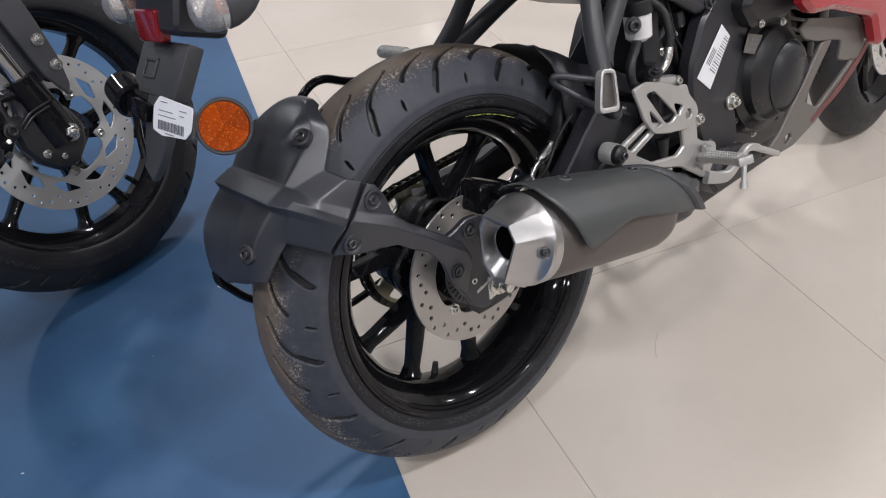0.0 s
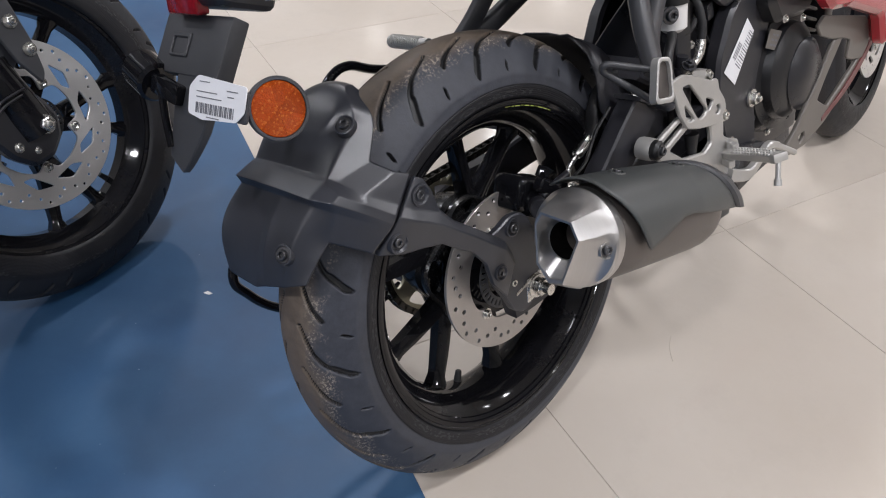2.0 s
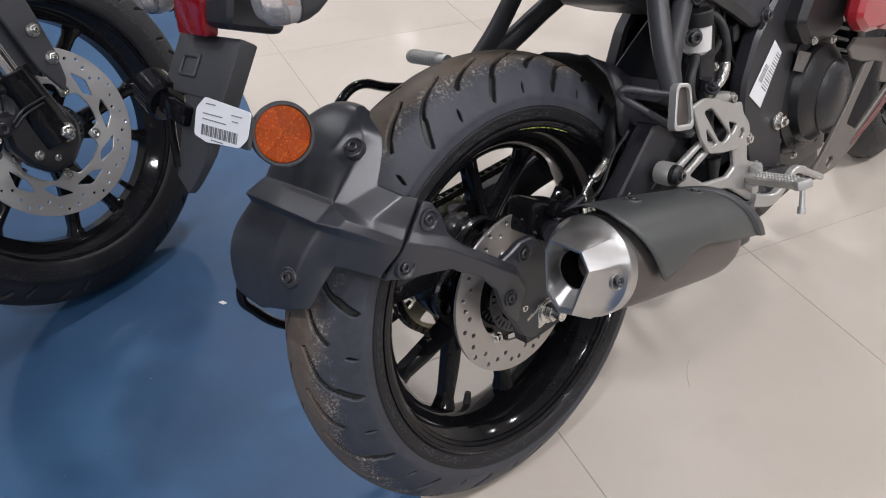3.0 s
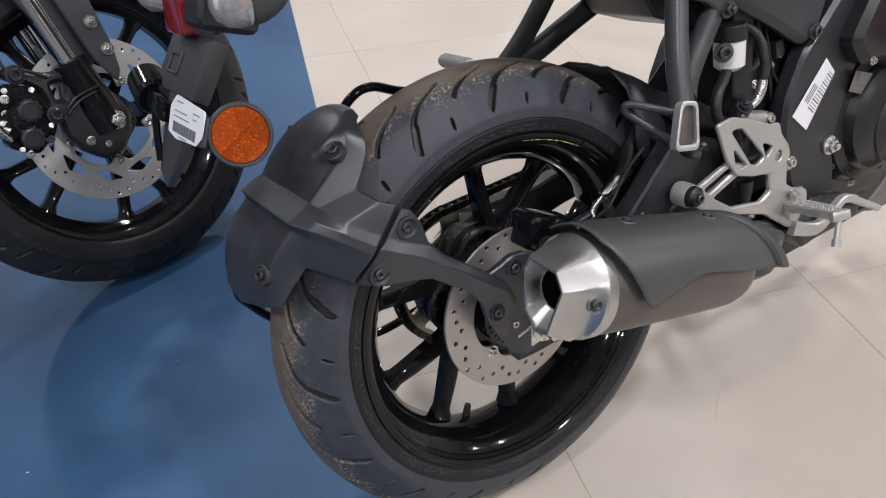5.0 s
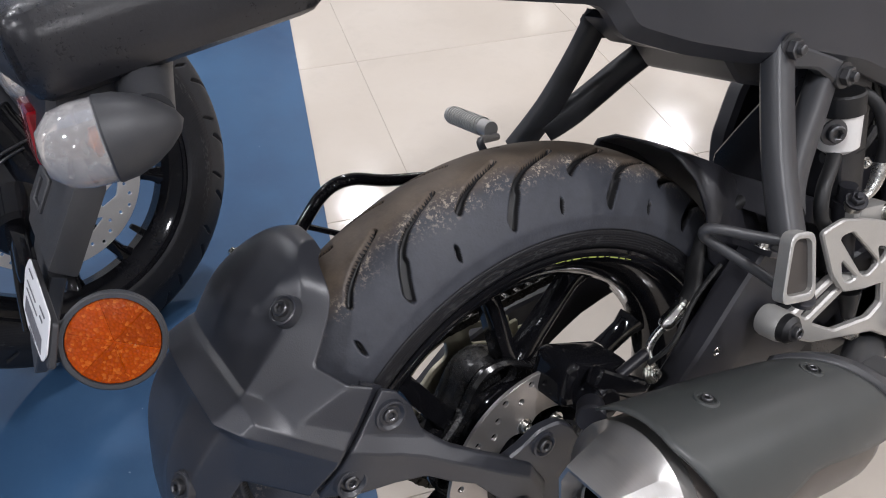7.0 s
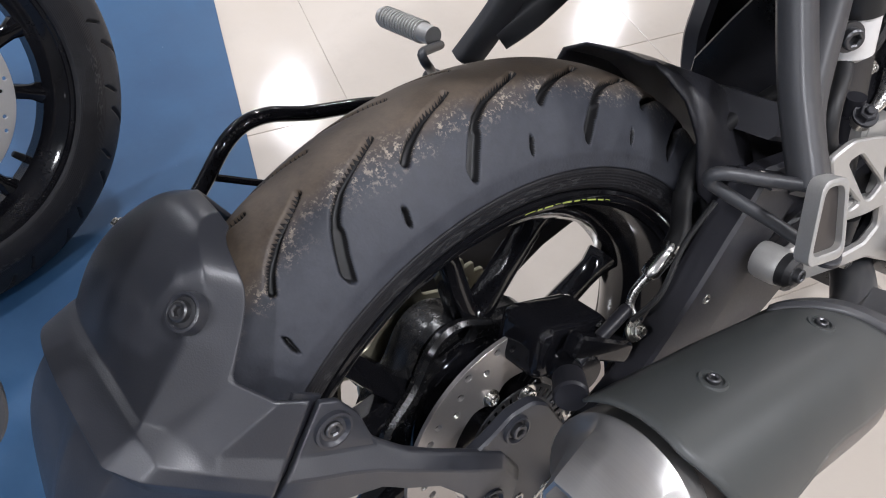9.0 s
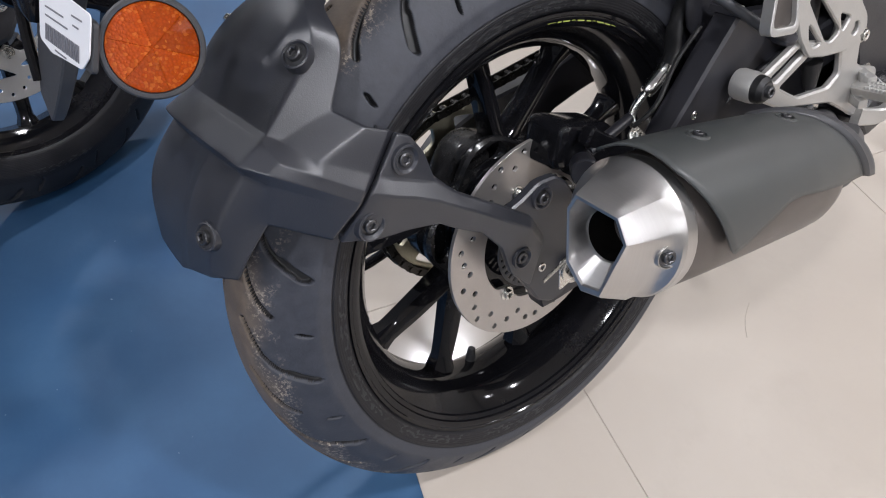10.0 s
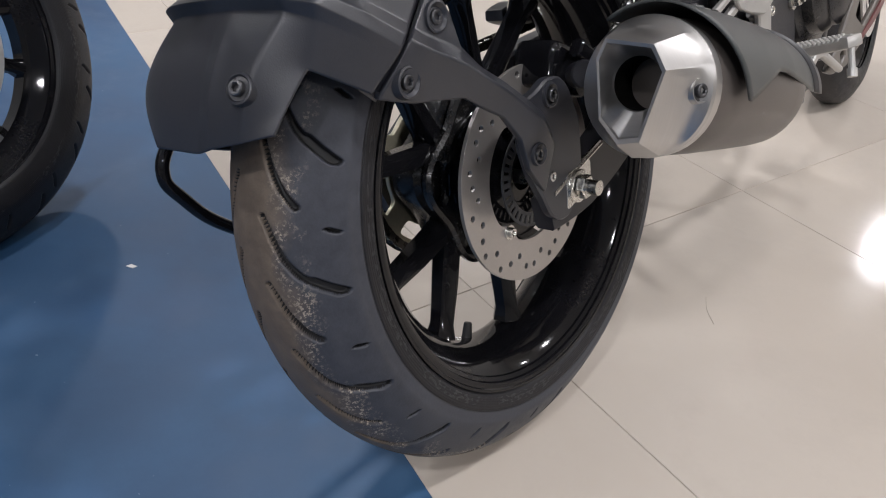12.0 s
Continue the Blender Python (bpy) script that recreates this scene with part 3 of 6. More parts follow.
def disc_holes(rows, count, r):
    out = []
    for k in range(count):
        for q, a in rows:
            t = 2 * math.pi * k / count + radians(a)
            out.append(ring2(r, 8, (q * math.cos(t), q * math.sin(t))))
    return out


def rear_disc(parent, x):
    wave = []
    for k in range(96):
        a = 2 * math.pi * k / 96
        q = 0.0690 - 0.0110 * max(0, math.cos(3 * (a - radians(225)))) ** 7
        wave.append((q * math.cos(a), q * math.sin(a)))
    # one hole after the other, at fourteen radii in turn
    turns = (.0985, .0885, .1000, .0950, .0880, .1000, .0890, .0975, .1045, .0930, .1045, .0955, .0865, .0980)
    holes = [wave]
    for k in range(42):
        a = radians(143.2 + 360 * k / 42)
        holes.append(ring2(0.0033, 10, (turns[k % 14] * math.cos(a), turns[k % 14] * math.sin(a))))
    d = part("rear_brake_disc", plate(ring2(0.112, 96), 0.0042, holes, 0.0002, side_at(x)), DISC, parent, "bare steel brake disc with drilled holes")
    part("carrier", plate(ring2(0.0660, 60), 0.006, [ring2(0.030, 30)], 0.001, side_at(x - 0.010)), GLOSS, d)
    slots = []
    for k in range(36):
        t = 2 * math.pi * k / 36
        u, w = Vector((math.cos(t), math.sin(t))), Vector((-math.sin(t), math.cos(t)))
        slots.append([tuple(0.0430 * u - 0.0014 * w), tuple(0.0430 * u + 0.0014 * w), tuple(0.0515 * u + 0.0019 * w), tuple(0.0515 * u - 0.0019 * w)])
    part("sensor_ring", plate(ring2(0.0545, 72), 0.0016, [ring2(0.0395, 36)] + slots, 0.0002, side_at(x + 0.0055)), STRUT, d, "slotted grey sensor ring")
    for k in range(3):
        a = radians(-135 + 120 * k)
        bolt(d, (x + 0.002, 0.066 * math.cos(a), 0.066 * math.sin(a)), (1, 0, 0), 0.0055, ZINC)
    return d


def front_disc(parent, m, x, bolts=57, count=5):
    """Drilled disc with a scalloped inside: one tab at each bolt and two slots beside it."""
    step, R = 360 / count, 0.1420
    inside = []
    for k in range(90):
        a = 4.0 * k
        q = 0.0815 - 0.0185 * max(0, math.cos(radians((a - bolts) * count))) ** 3
        inside.append((q * math.cos(radians(a)), q * math.sin(radians(a))))
    holes = [inside]
    for k in range(count):
        for arc in (((0, 0.1085), (-16, 0.1100), (-31, 0.0965), (-21, 0.0880)), ((-36, 0.1070), (-53, 0.1110), (-68, 0.0970), (-45, 0.0925))):
            b = bolts + step * k
            holes.append(soften([(q * math.cos(radians(b + t)), q * math.sin(radians(b + t))) for t, q in arc], 0.005, 3))
    holes += disc_holes([(0.1175, 0), (0.125, 9), (0.133, 16), (0.128, 24)], 12, 0.0028)
    d = part("front_brake_disc", plate(ring2(R, 110), 0.0045, holes, 0.0005, side_at(x)), DISC_FRONT, parent, "drilled steel front brake disc with large cut-outs", m)
    part("carrier", lathe([(x - 0.030, 0.026), (x - 0.030, 0.052), (x - 0.006, 0.046), (x - 0.004, 0.026)], 40), GLOSS, d)
    for k in range(count):
        a = radians(bolts + step * k)
        c, s = math.cos(a), math.sin(a)
        part("carrier_arm", beam([(x - 0.016, 0.040 * c, 0.040 * s), (x - 0.008, 0.080 * c, 0.080 * s)], [(0.012, 0.022), (0.009, 0.016)], side=(1, 0, 0), soft=0.3), GLOSS, d)
        bolt(d, (x + 0.002, 0.0745 * c, 0.0745 * s), (1, 0, 0), 0.0062, ZINC)
    return d


# ---- the motorcycle in the middle, leaning on its side stand ----
LEAN_DEG, AXLE_UP, AXLE_Z = 16.41, 0.312, 0.3004
bike = tagged(new("motorcycle"), "black street motorcycle with grey exhaust shield, leaning on its side stand", "motorcycle")
bike.matrix_world = pose(0, 0, AXLE_Z, 0, -LEAN_DEG, 0) @ pose(0, 0, -AXLE_UP)
UP = pose(0, 0, AXLE_UP)     # parts are drawn about the rear axle


def bp(name, bm, material, label="", parent=None, angle=32):
    """A part of the motorcycle, drawn about the rear axle."""
    return part(name, bm, material, parent or bike, label, None if parent else UP, angle)


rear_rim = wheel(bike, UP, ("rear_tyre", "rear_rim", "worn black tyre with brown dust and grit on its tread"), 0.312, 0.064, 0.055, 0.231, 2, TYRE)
disc = rear_disc(rear_rim, 0.050)
disc.parent, disc.matrix_basis = bike, UP
# yellow-green maker's strip on the rim
for k, (a, d) in enumerate(((9, 2.6), (12.2, 1.2), (14, 2.2), (16.8, 1.4), (18.8, 2.4), (22, 1.6), (24.2, 1.0), (25.8, 2.6), (29, 1.8), (31.4, 1.6))):
    arc = [(0.0571, 0.2265 * math.sin(radians(a + d * i / 4)), 0.2265 * math.cos(radians(a + d * i / 4))) for i in range(5)]
    part("rim_marking", skin([[(p[0], p[1] * q, p[2] * q) for p in arc] for q in ((0.9730, 0.9870) if k % 3 else (0.9760, 0.9850))], closed=False, caps=False), LIME, rear_rim, "yellow-green printed mark", angle=60)


def collar(parent, at, way, r, material):
    return part("boss", lathe([(-0.004, r * 0.62), (0.001, r * 0.66), (0.0035, r * 0.86), (0.003, r), (-0.004, r * 1.08)], 28), material, parent, m=toward(at, way))


# rear mudguard: a shell round the back of the tyre, with a ledge across it and a flank that reaches forward to the arm
def guard_point(phi, x, r):
    a = radians(phi)
    return Vector((x, -r * math.sin(a), r * math.cos(a)))


# each row runs from the far edge over the crown to the near side; rows go from the top edge down
# crown: the angle round the tyre, its radius there, how far the far edge reaches, and where the shallow step across the crown lies
CROWN_G = [(26.8, .343, -.036, -.022, 0), (28.6, .3545, -.052, -.020, 0), (32, .3575, -.070, -.020, 0), (36.5, .3570, -.089, -.020, 0), (41, .3540, -.100, -.026, 0), (45.9, .347, -.106, -.030, 0),
           (46.8, .3500, -.108, -.030, 0), (50.4, .3605, -.112, -.030, 0), (51.4, .3525, -.108, -.012, .001), (57, .3575, -.124, -.008, .004), (63, .3580, -.125, -.008, .004), (68.8, .3510, -.102, -.010, .002)]
# the step, then the panel's edge: a dome above, the plain with the screw beside it, the ledge and the lower panel
STEP_G = [(26.8, -.004, .343), (28.6, .000, .354), (32, .033, .3515), (36.5, .026, .350), (40.5, .016, .3485), (45.9, .012, .3450), (46.8, .012, .3490), (50.4, .015, .3595), (51.4, .010, .3525), (57, .008, .3575), (63, .006, .3565), (68, .006, .3480)]
EDGE_G = [(27.0, .012, .342), (28.7, .012, .3525), (31.9, .0424, .3460), (34.0, .0455, .3330), (40, .0535, .3390), (46.0, .0618, .3445), (46.8, .0640, .3475), (50.6, .0640, .3575), (51.4, .0620, .3490), (57, .0530, .3525), (62.5, .0450, .3520), (67, .0350, .3440)]
RIM_G = [(27.4, .022, .337), (28.8, .028, .338), (30.3, .0490, .3280), (31.9, .0557, .3185), (39.4, .0726, .3110), (45.9, .0683, .3350), (48.3, .0841, .3380), (50.0, .0840, .3430), (51.4, .0800, .3350), (56.9, .0720, .3235), (61.0, .0675, .3300), (65.5, .0610, .3350)]
# the wing that reaches forward to the arm: its ridge and the seam
WING_G = [(38.9, .0919, .2900), (46.2, .0917, .3117), (47.9, .0970, .3080), (49.6, .0975, .3060), (51.0, .0940, .3035), (57.1, .0810, .3000)]
SEAM_G = [(37.5, .0966, .2744), (44.9, .1000, .2704), (47.5, .1061, .2742), (49.6, .1055, .2735), (51.0, .1030, .2730), (57.3, .0899, .2762)]


def mudguard():
    bm = bmesh.new()
    rows = []
    for k, (phi, c, far, mid, low) in enumerate(CROWN_G):
        row = [(phi, far * f, c - d) for f, d in ((0.93, 0.095), (1.0, 0.052), (0.95, 0.016), (0.74, 0.004 + low))]
        row += [(phi, mid, c - low), STEP_G[k], EDGE_G[k], RIM_G[k]]
        if 4 <= k <= 9:
            row += [WING_G[k - 4], SEAM_G[k - 4]]
        rows.append([bm.verts.new(guard_point(*q)) for q in row])
    for a, b in zip(rows, rows[1:]):
        for i in range(min(len(a), len(b)) - 1):
            bm.faces.new((a[i], a[i + 1], b[i + 1], b[i]))
    layer = bm.edges.layers.float.new("crease_edge")
    where = {v: (i, j) for i, r in enumerate(rows) for j, v in enumerate(r)}
    across = {5: 0.93, 6: 0.97, 7: 0.96, 8: 0.92}
    for e in bm.edges:
        (ra, ca), (rb, cb) = where[e.verts[0]], where[e.verts[1]]
        top = min(ra, rb)
        if e.is_boundary:
            e[layer] = 0.97
        elif ra == rb and ra in across:
            e[layer] = across[ra] * (1 if max(ca, cb) >= 4 else 0.75)
        elif ra == rb and ra == 9 and min(ca, cb) >= 7:
            e[layer] = 0.9
        elif ca == cb == 6:
            e[layer] = (0.6, 0.85, 0.95, 0.96, 0.96, 0.9, 0.8, 0.8, 0.93, 0.93, 0.9)[top]
        elif ca == cb == 7 and top >= 4:
            e[layer] = 0.96 if top < 6 else 0.6
        elif ca == cb == 8 and top <= 5:
            e[layer] = 0.95
        elif ca == cb == 5 and (1 < top < 5 or top > 7):
            e[layer] = 0.55
        elif ca == cb == 4 and top > 7:
            e[layer] = 0.55
    return bm


guard = bp("rear_mudguard", mudguard(), PLASTIC, "matte black plastic mudguard hugging the back of the tyre", angle=60)
mod = guard.modifiers.new("round", "SUBSURF")
mod.levels = mod.render_levels = 4
mod = guard.modifiers.new("thick", "SOLIDIFY")
mod.thickness, mod.offset = 0.003, -1.0
for at, way in (((0.047, -0.202, 0.279), (0.35, -0.55, 0.76)), ((0.041, -0.3095, 0.173), (0.30, -0.83, 0.47))):
    collar(guard, Vector(at) - 0.002 * Vector(way), way, 0.0115, PLASTIC)
    bolt(guard, Vector(at) - 0.001 * Vector(way), way, 0.0060)
for phi, x, r in ((59.5, -0.112, 0.335), (35.4, -0.072, 0.344)):
    bolt(guard, guard_point(phi, x, r), guard_point(phi, -0.25, 0.30), 0.0034, ZINC)

part("seam_lip", beam([guard_point(p, x - 0.010, r - 0.004) for p, x, r in SEAM_G], [(0.003, 0.020)] * 6, side=(1, 0, 0), step=2, soft=0.2), PLASTIC, guard)

# the arm that holds it, from the seam to the axle: a lobe with the upper screw, a slanting band over a ridge, and the flat below
ARM = [((.0975, -.1615, .2125), (.0995, -.1862, .1868), (.1065, -.1985, .1815), (.0905, -.2265, .1430)),
       ((.0980, -.1510, .2060), (.1000, -.1720, .1780), (.1080, -.1800, .1690), (.0960, -.1960, .1315)),
       ((.0990, -.1420, .1880), (.1015, -.1560, .1690), (.1100, -.1630, .1600), (.0985, -.1690, .1266)),
       ((.1000, -.1390, .1660), (.1030, -.1395, .1590), (.1130, -.1456, .1492), (.1040, -.1440, .1216)),
       ((.1010, -.1216, .1425), (.1070, -.1216, .1413), (.1160, -.1270, .1340), (.1080, -.1294, .1094)),
       ((.1060, -.1016, .1262), (.1120, -.1016, .1250), (.1190, -.1080, .1190), (.1120, -.1080, .0950)),
       ((.1080, -.0760, .1050), (.1140, -.0765, .1040), (.1210, -.0855, .0990), (.1150, -.0915, .0700)),
       ((.1090, -.0540, .0860), (.1150, -.0550, .0845), (.1210, -.0620, .0790), (.1170, -.0870, .0400)),
       ((.1090, -.0420, .0580), (.1150, -.0430, .0570), (.1190, -.0480, .0510), (.1160, -.0660, .0120))]
bm = bmesh.new()
rows = [[bm.verts.new(p) for p in (*r, (r[3][0] - 0.007, r[3][1], r[3][2] + 0.001))] for r in ARM]
for a, b in zip(rows, rows[1:]):
    for i in range(4):
        bm.faces.new((a[i], a[i + 1], b[i + 1], b[i]))
arm = bp("mudguard_arm", bm, PLASTIC, "matte black plastic arm between mudguard and axle", angle=28)
mod = arm.modifiers.new("thick", "SOLIDIFY")
mod.thickness, mod.offset = 0.006, -1.0
mod = arm.modifiers.new("worn_edge", "BEVEL")
mod.width, mod.segments, mod.limit_method, mod.angle_limit = 0.0016, 2, "ANGLE", radians(14)
for x, y, z, r in ((.0985, -.1607, .1901, .0125), (.0985, -.2027, .1504, .0125), (.1180, -.0743, .0521, .0105)):
    collar(arm, (x, y, z), (1, 0, 0), r, PLASTIC)
    bolt(arm, (x - 0.003, y, z), (1, 0, 0), 0.0058)

# swingarm, axle and chain side
swing = bp("swingarm", beam([(0.094, -0.045, -0.022), (0.096, 0.020, -0.010), (0.098, 0.100, 0.022), (0.102, 0.165, 0.074), (0.104, 0.213, 0.116), (0.106, 0.254, 0.153)], [(0.022, 0.034), (0.026, 0.052), (0.028, 0.056), (0.030, 0.060), (0.030, 0.064), (0.030, 0.064)], soft=0.20), SATIN, "satin black box-section swingarm")
part("chain_side_arm", beam([(-0.122, -0.060, -0.022), (-0.122, 0.030, 0.010), (-0.121, 0.100, 0.030), (-0.118, 0.180, 0.046), (-0.112, 0.270, 0.060), (-0.10, 0.520, 0.060)], [(0.022, 0.050), (0.026, 0.096), (0.030, 0.088), (0.030, 0.054), (0.032, 0.056), (0.034, 0.060)], soft=0.22), SATIN, swing)
part("cross_member", beam([(-0.100, 0.370, 0.110), (0.100, 0.370, 0.110)], [(0.060, 0.070), (0.060, 0.070)], side=(0, 1, 0), soft=0.3), SATIN, swing)
bolt(swing, (0.114, 0.166, 0.089), (1, 0, 0), 0.0045, ZINC)
part("forward_arm", beam([(0.098, 0.130, 0.044), (0.092, 0.240, 0.046), (0.088, 0.360, 0.060), (0.085, 0.520, 0.060)], [(0.026, 0.050), (0.030, 0.056), (0.034, 0.060), (0.036, 0.060)], soft=0.22), SATIN, swing)
part("gusset", plate(soften([(0.090, 0.010), (0.180, 0.080), (0.262, 0.156), (0.330, 0.140), (0.420, 0.080), (0.420, 0.030), (0.285, -0.022), (0.170, -0.030)], 0.012, 3), 0.022, b=0.004, m=side_at(0.086)), SATIN, swing)
part("end_plate", beam([(0.108, 0.224, 0.1745), (0.110, 0.284, 0.1425)], [(0.044, 0.006), (0.044, 0.006)], soft=0.2), SATIN, swing)
for y, z in ((0.226, 0.174), (0.280, 0.145)):
    bolt(swing, (0.118, y, z + 0.003), (0.1, 0.45, 0.89), 0.0050, ZINC)
axle = bp("rear_axle", merged(tube([(-0.140, 0.006, 0.004), (0.136, 0.0, 0.0)], 0.0075, 14), lathe([(0.112, 0.006), (0.112, 0.0160), (0.1145, 0.0165), (0.1150, 0.0155), (0.1150, 0.006)], 32), plate(ring2(0.0122, 6), 0.009, b=0.001, m=side_at(0.120))), ZINC, "zinc-plated axle nut and thread")
axle.location.y -= 0.006
axle.location.z -= 0.004
part("adjuster_plate", plate(soften([(-0.022, -0.018), (0.024, -0.010), (0.026, 0.020), (-0.018, 0.018)], 0.005), 0.003, b=0.0006, m=side_at(0.111)), ZINC, axle)
part("adjuster_bolt", tube([(0.110, -0.040, 0.006), (0.110, 0.050, 0.028)], 0.0032, 10), ZINC, axle)
bolt(axle, (0.108, -0.040, 0.024), (1, 0, 0), 0.0048, ZINC)


def sprocket(teeth, r, x, bore):
    out = []
    for k in range(teeth * 4):
        a = 2 * math.pi * k / (teeth * 4)
        q = r + (0.004, 0.0005, -0.004, 0.0005)[k % 4]
        out.append((q * math.cos(a), q * math.sin(a)))
    holes = [ring2(bore, 24)]
    if r > 0.05:
        for k in range(6):
            b = 60 * k
            arc = [(0.092 * math.cos(radians(b + t)), 0.092 * math.sin(radians(b + t))) for t in (-21, -7, 7, 21)] + [(0.073 * math.cos(radians(b + t)), 0.073 * math.sin(radians(b + t))) for t in (18, 0, -18)]
            holes.append(soften(arc, 0.006, 3))
    return plate(out, 0.006, holes, 0.0008, side_at(x))


SPROCKET_X, BIG, SMALL, FAR = -0.086, 0.1025, 0.036, 0.46
bp("rear_sprocket", sprocket(42, BIG, SPROCKET_X, 0.032), SPROCKET, "yellowish plated rear sprocket")
chain = bp("drive_chain", lathe([(SPROCKET_X - 0.004, 0.0335), (SPROCKET_X - 0.004, 0.0365), (SPROCKET_X + 0.004, 0.0365), (SPROCKET_X + 0.004, 0.0335)], 30), CHAINSTEEL, "oiled steel drive chain")
link_bm = merged(plate(soften([(-0.0095, -0.0015), (-0.0065, -0.0048), (0, -0.0033), (0.0065, -0.0048), (0.0095, -0.0015), (0.0095, 0.0015), (0.0065, 0.0048), (0, 0.0033), (-0.0065, 0.0048), (-0.0095, 0.0015)], 0.002, 1), 0.0018, b=0.0003, m=side_at(0.0055)), plate([(-0.0095, -0.003), (-0.006, -0.0045), (0.006, -0.0045), (0.0095, -0.003), (0.0095, 0.003), (0.006, 0.0045), (-0.006, 0.0045), (-0.0095, 0.003)], 0.0018, b=0.0003, m=side_at(-0.0055)))
pin = lathe([(-0.008, 0.0), (-0.008, 0.002), (0.008, 0.002), (0.008, 0.0)], 8, closed=False)
link_bm = merged(link_bm, moved(pin, pose(0, -0.006, 0)), moved(lathe([(-0.0045, 0.0), (-0.0045, 0.0038), (0.0045, 0.0038), (0.0045, 0.0)], 8, closed=False), pose(0, 0.006, 0)))
link_bm = moved(link_bm, Matrix.Diagonal((1.15, 1.25, 1.25, 1)))
path = []
dip = math.asin((BIG - SMALL) / FAR)
for k in range(0, 61):
    a = math.pi / 2 + dip + (math.pi - 2 * dip) * k / 60        # round the back of the big wheel, from above to below
    path.append((SPROCKET_X, BIG * math.cos(a) * 1.0, BIG * math.sin(a)))
for k in range(1, 12):
    a = -math.pi / 2 - dip + (math.pi + 2 * dip) * k / 12
    path.append((SPROCKET_X, FAR + SMALL * math.cos(a), 0.082 + SMALL * math.sin(a)))
path.append(path[0])
path = [Vector(p) for p in path]
link, run, gone = None, 0.0, 0.0
for a, b in zip(path, path[1:]):
    d = (b - a).length
    while gone <= run + d:
        q = a + (b - a) * ((gone - run) / d)
        mm = Matrix.Translation(q) @ pose(0, 0, 0, math.degrees(math.atan2((b - a).z, (b - a).y)))
        link = part("chain_link", link_bm, CHAINSTEEL, chain, m=mm) if link is None else again(link, chain, mm)
        gone += 0.015875
    run += d
bp("chain_guard", beam([(-0.088, 0.152, 0.134), (-0.088, 0.180, 0.131), (-0.088, 0.230, 0.126), (-0.088, 0.310, 0.124)], [(0.026, 0.012), (0.032, 0.028), (0.032, 0.030), (0.030, 0.028)], soft=0.25), PLASTIC, "black plastic chain guard")

# rear brake caliper with its hose
cal = bp("rear_brake_caliper", merged(moved(rounded(0.052, 0.076, 0.046, 0.012, 4), pose(0.062, 0.044, 0.098, -24)), moved(lathe([(0.0, 0.0), (0.0, 0.020), (0.026, 0.019), (0.032, 0.014), (0.032, 0.0)], 28, closed=False), toward((0.078, 0.036, 0.092), (1, 0, 0))), moved(rounded(0.016, 0.074, 0.020, 0.006, 3), pose(0.100, 0.058, 0.100, -40))), GLOSS, "gloss black rear brake caliper")
for k in range(4):
    part("pad_fin", moved(rounded(0.050, 0.0035, 0.030, 0.001, 1), pose(0.064, 0.040 + 0.010 * k, 0.103 - 0.006 * k, -28)), GLOSS, cal)
part("pin_cap", lathe([(-0.016, 0.0), (-0.016, 0.0125), (0.006, 0.0135), (0.0085, 0.0120), (0.0085, 0.0)], 28, closed=False), SATIN, cal, "round black pin cap", toward((0.118, 0.010, 0.102), (0.75, -0.62, 0.20)))
part("slide_pin", tube([(0.104, 0.030, 0.106), (0.098, 0.070, 0.108), (0.093, 0.098, 0.108)], 0.0055, 12), SATIN, cal)
part("carrier_plate", plate(soften([(-0.082, 0.100), (-0.060, 0.104), (-0.040, 0.1115), (-0.019, 0.1085), (-0.006, 0.0960), (0.008, 0.060), (0.006, 0.020), (-0.006, -0.012), (-0.022, -0.0285), (-0.038, -0.0290), (-0.055, -0.0165), (-0.064, 0.004), (-0.078, 0.030), (-0.086, 0.060)], 0.006), 0.011, b=0.002, m=side_at(0.1065)), PLASTIC, cal)
collar(cal, (0.112, -.039, .096), (1, 0, 0), 0.0115, PLASTIC)
bolt(cal, (0.111, -.039, .096), (1, 0, 0), 0.0062)
bolt(cal, (0.100, 0.098, 0.090), (0.9, 0.1, 0.4), 0.0070, ZINC, "banjo_bolt", "hex")
bolt(cal, (0.084, -0.004, 0.084), (1, 0, 0), 0.0055, ZINC)
hose = bp("brake_hose", tube([(0.0936, 0.150, 0.139), (0.090, 0.164, 0.147), (0.080, 0.178, 0.154), (0.072, 0.190, 0.162)], 0.0085, 14), RUBBER, "black rubber brake hose with crimped steel end")
part("crimp", tube([(0.0938, 0.1545, 0.1418), (0.0936, 0.1520, 0.1402), (0.0930, 0.1478, 0.1376), (0.0926, 0.1450, 0.1357), (0.0906, 0.1300, 0.1260), (0.0900, 0.1255, 0.1230)], (0.0070, 0.0086, 0.0086, 0.0074, 0.0080, 0.0060), 16, 2), ZINC, hose)
part("pipe_end", tube([(0.0900, 0.1255, 0.1230), (0.0865, 0.1160, 0.1130), (0.0870, 0.1085, 0.1020), (0.0950, 0.1040, 0.0940), (0.1000, 0.0990, 0.0905)], 0.0038, 12), ZINC, hose)
part("upper_run", tube([(0.072, 0.190, 0.162), (0.064, 0.212, 0.178), (0.060, 0.250, 0.190), (0.058, 0.330, 0.190)], 0.0070, 12), RUBBER, hose)
bp("sensor_cable", tube([(0.100, 0.095, 0.102), (0.108, 0.120, 0.118), (0.106, 0.150, 0.150), (0.110, 0.180, 0.176)], 0.0024, 8), RUBBER, "thin black sensor cable")

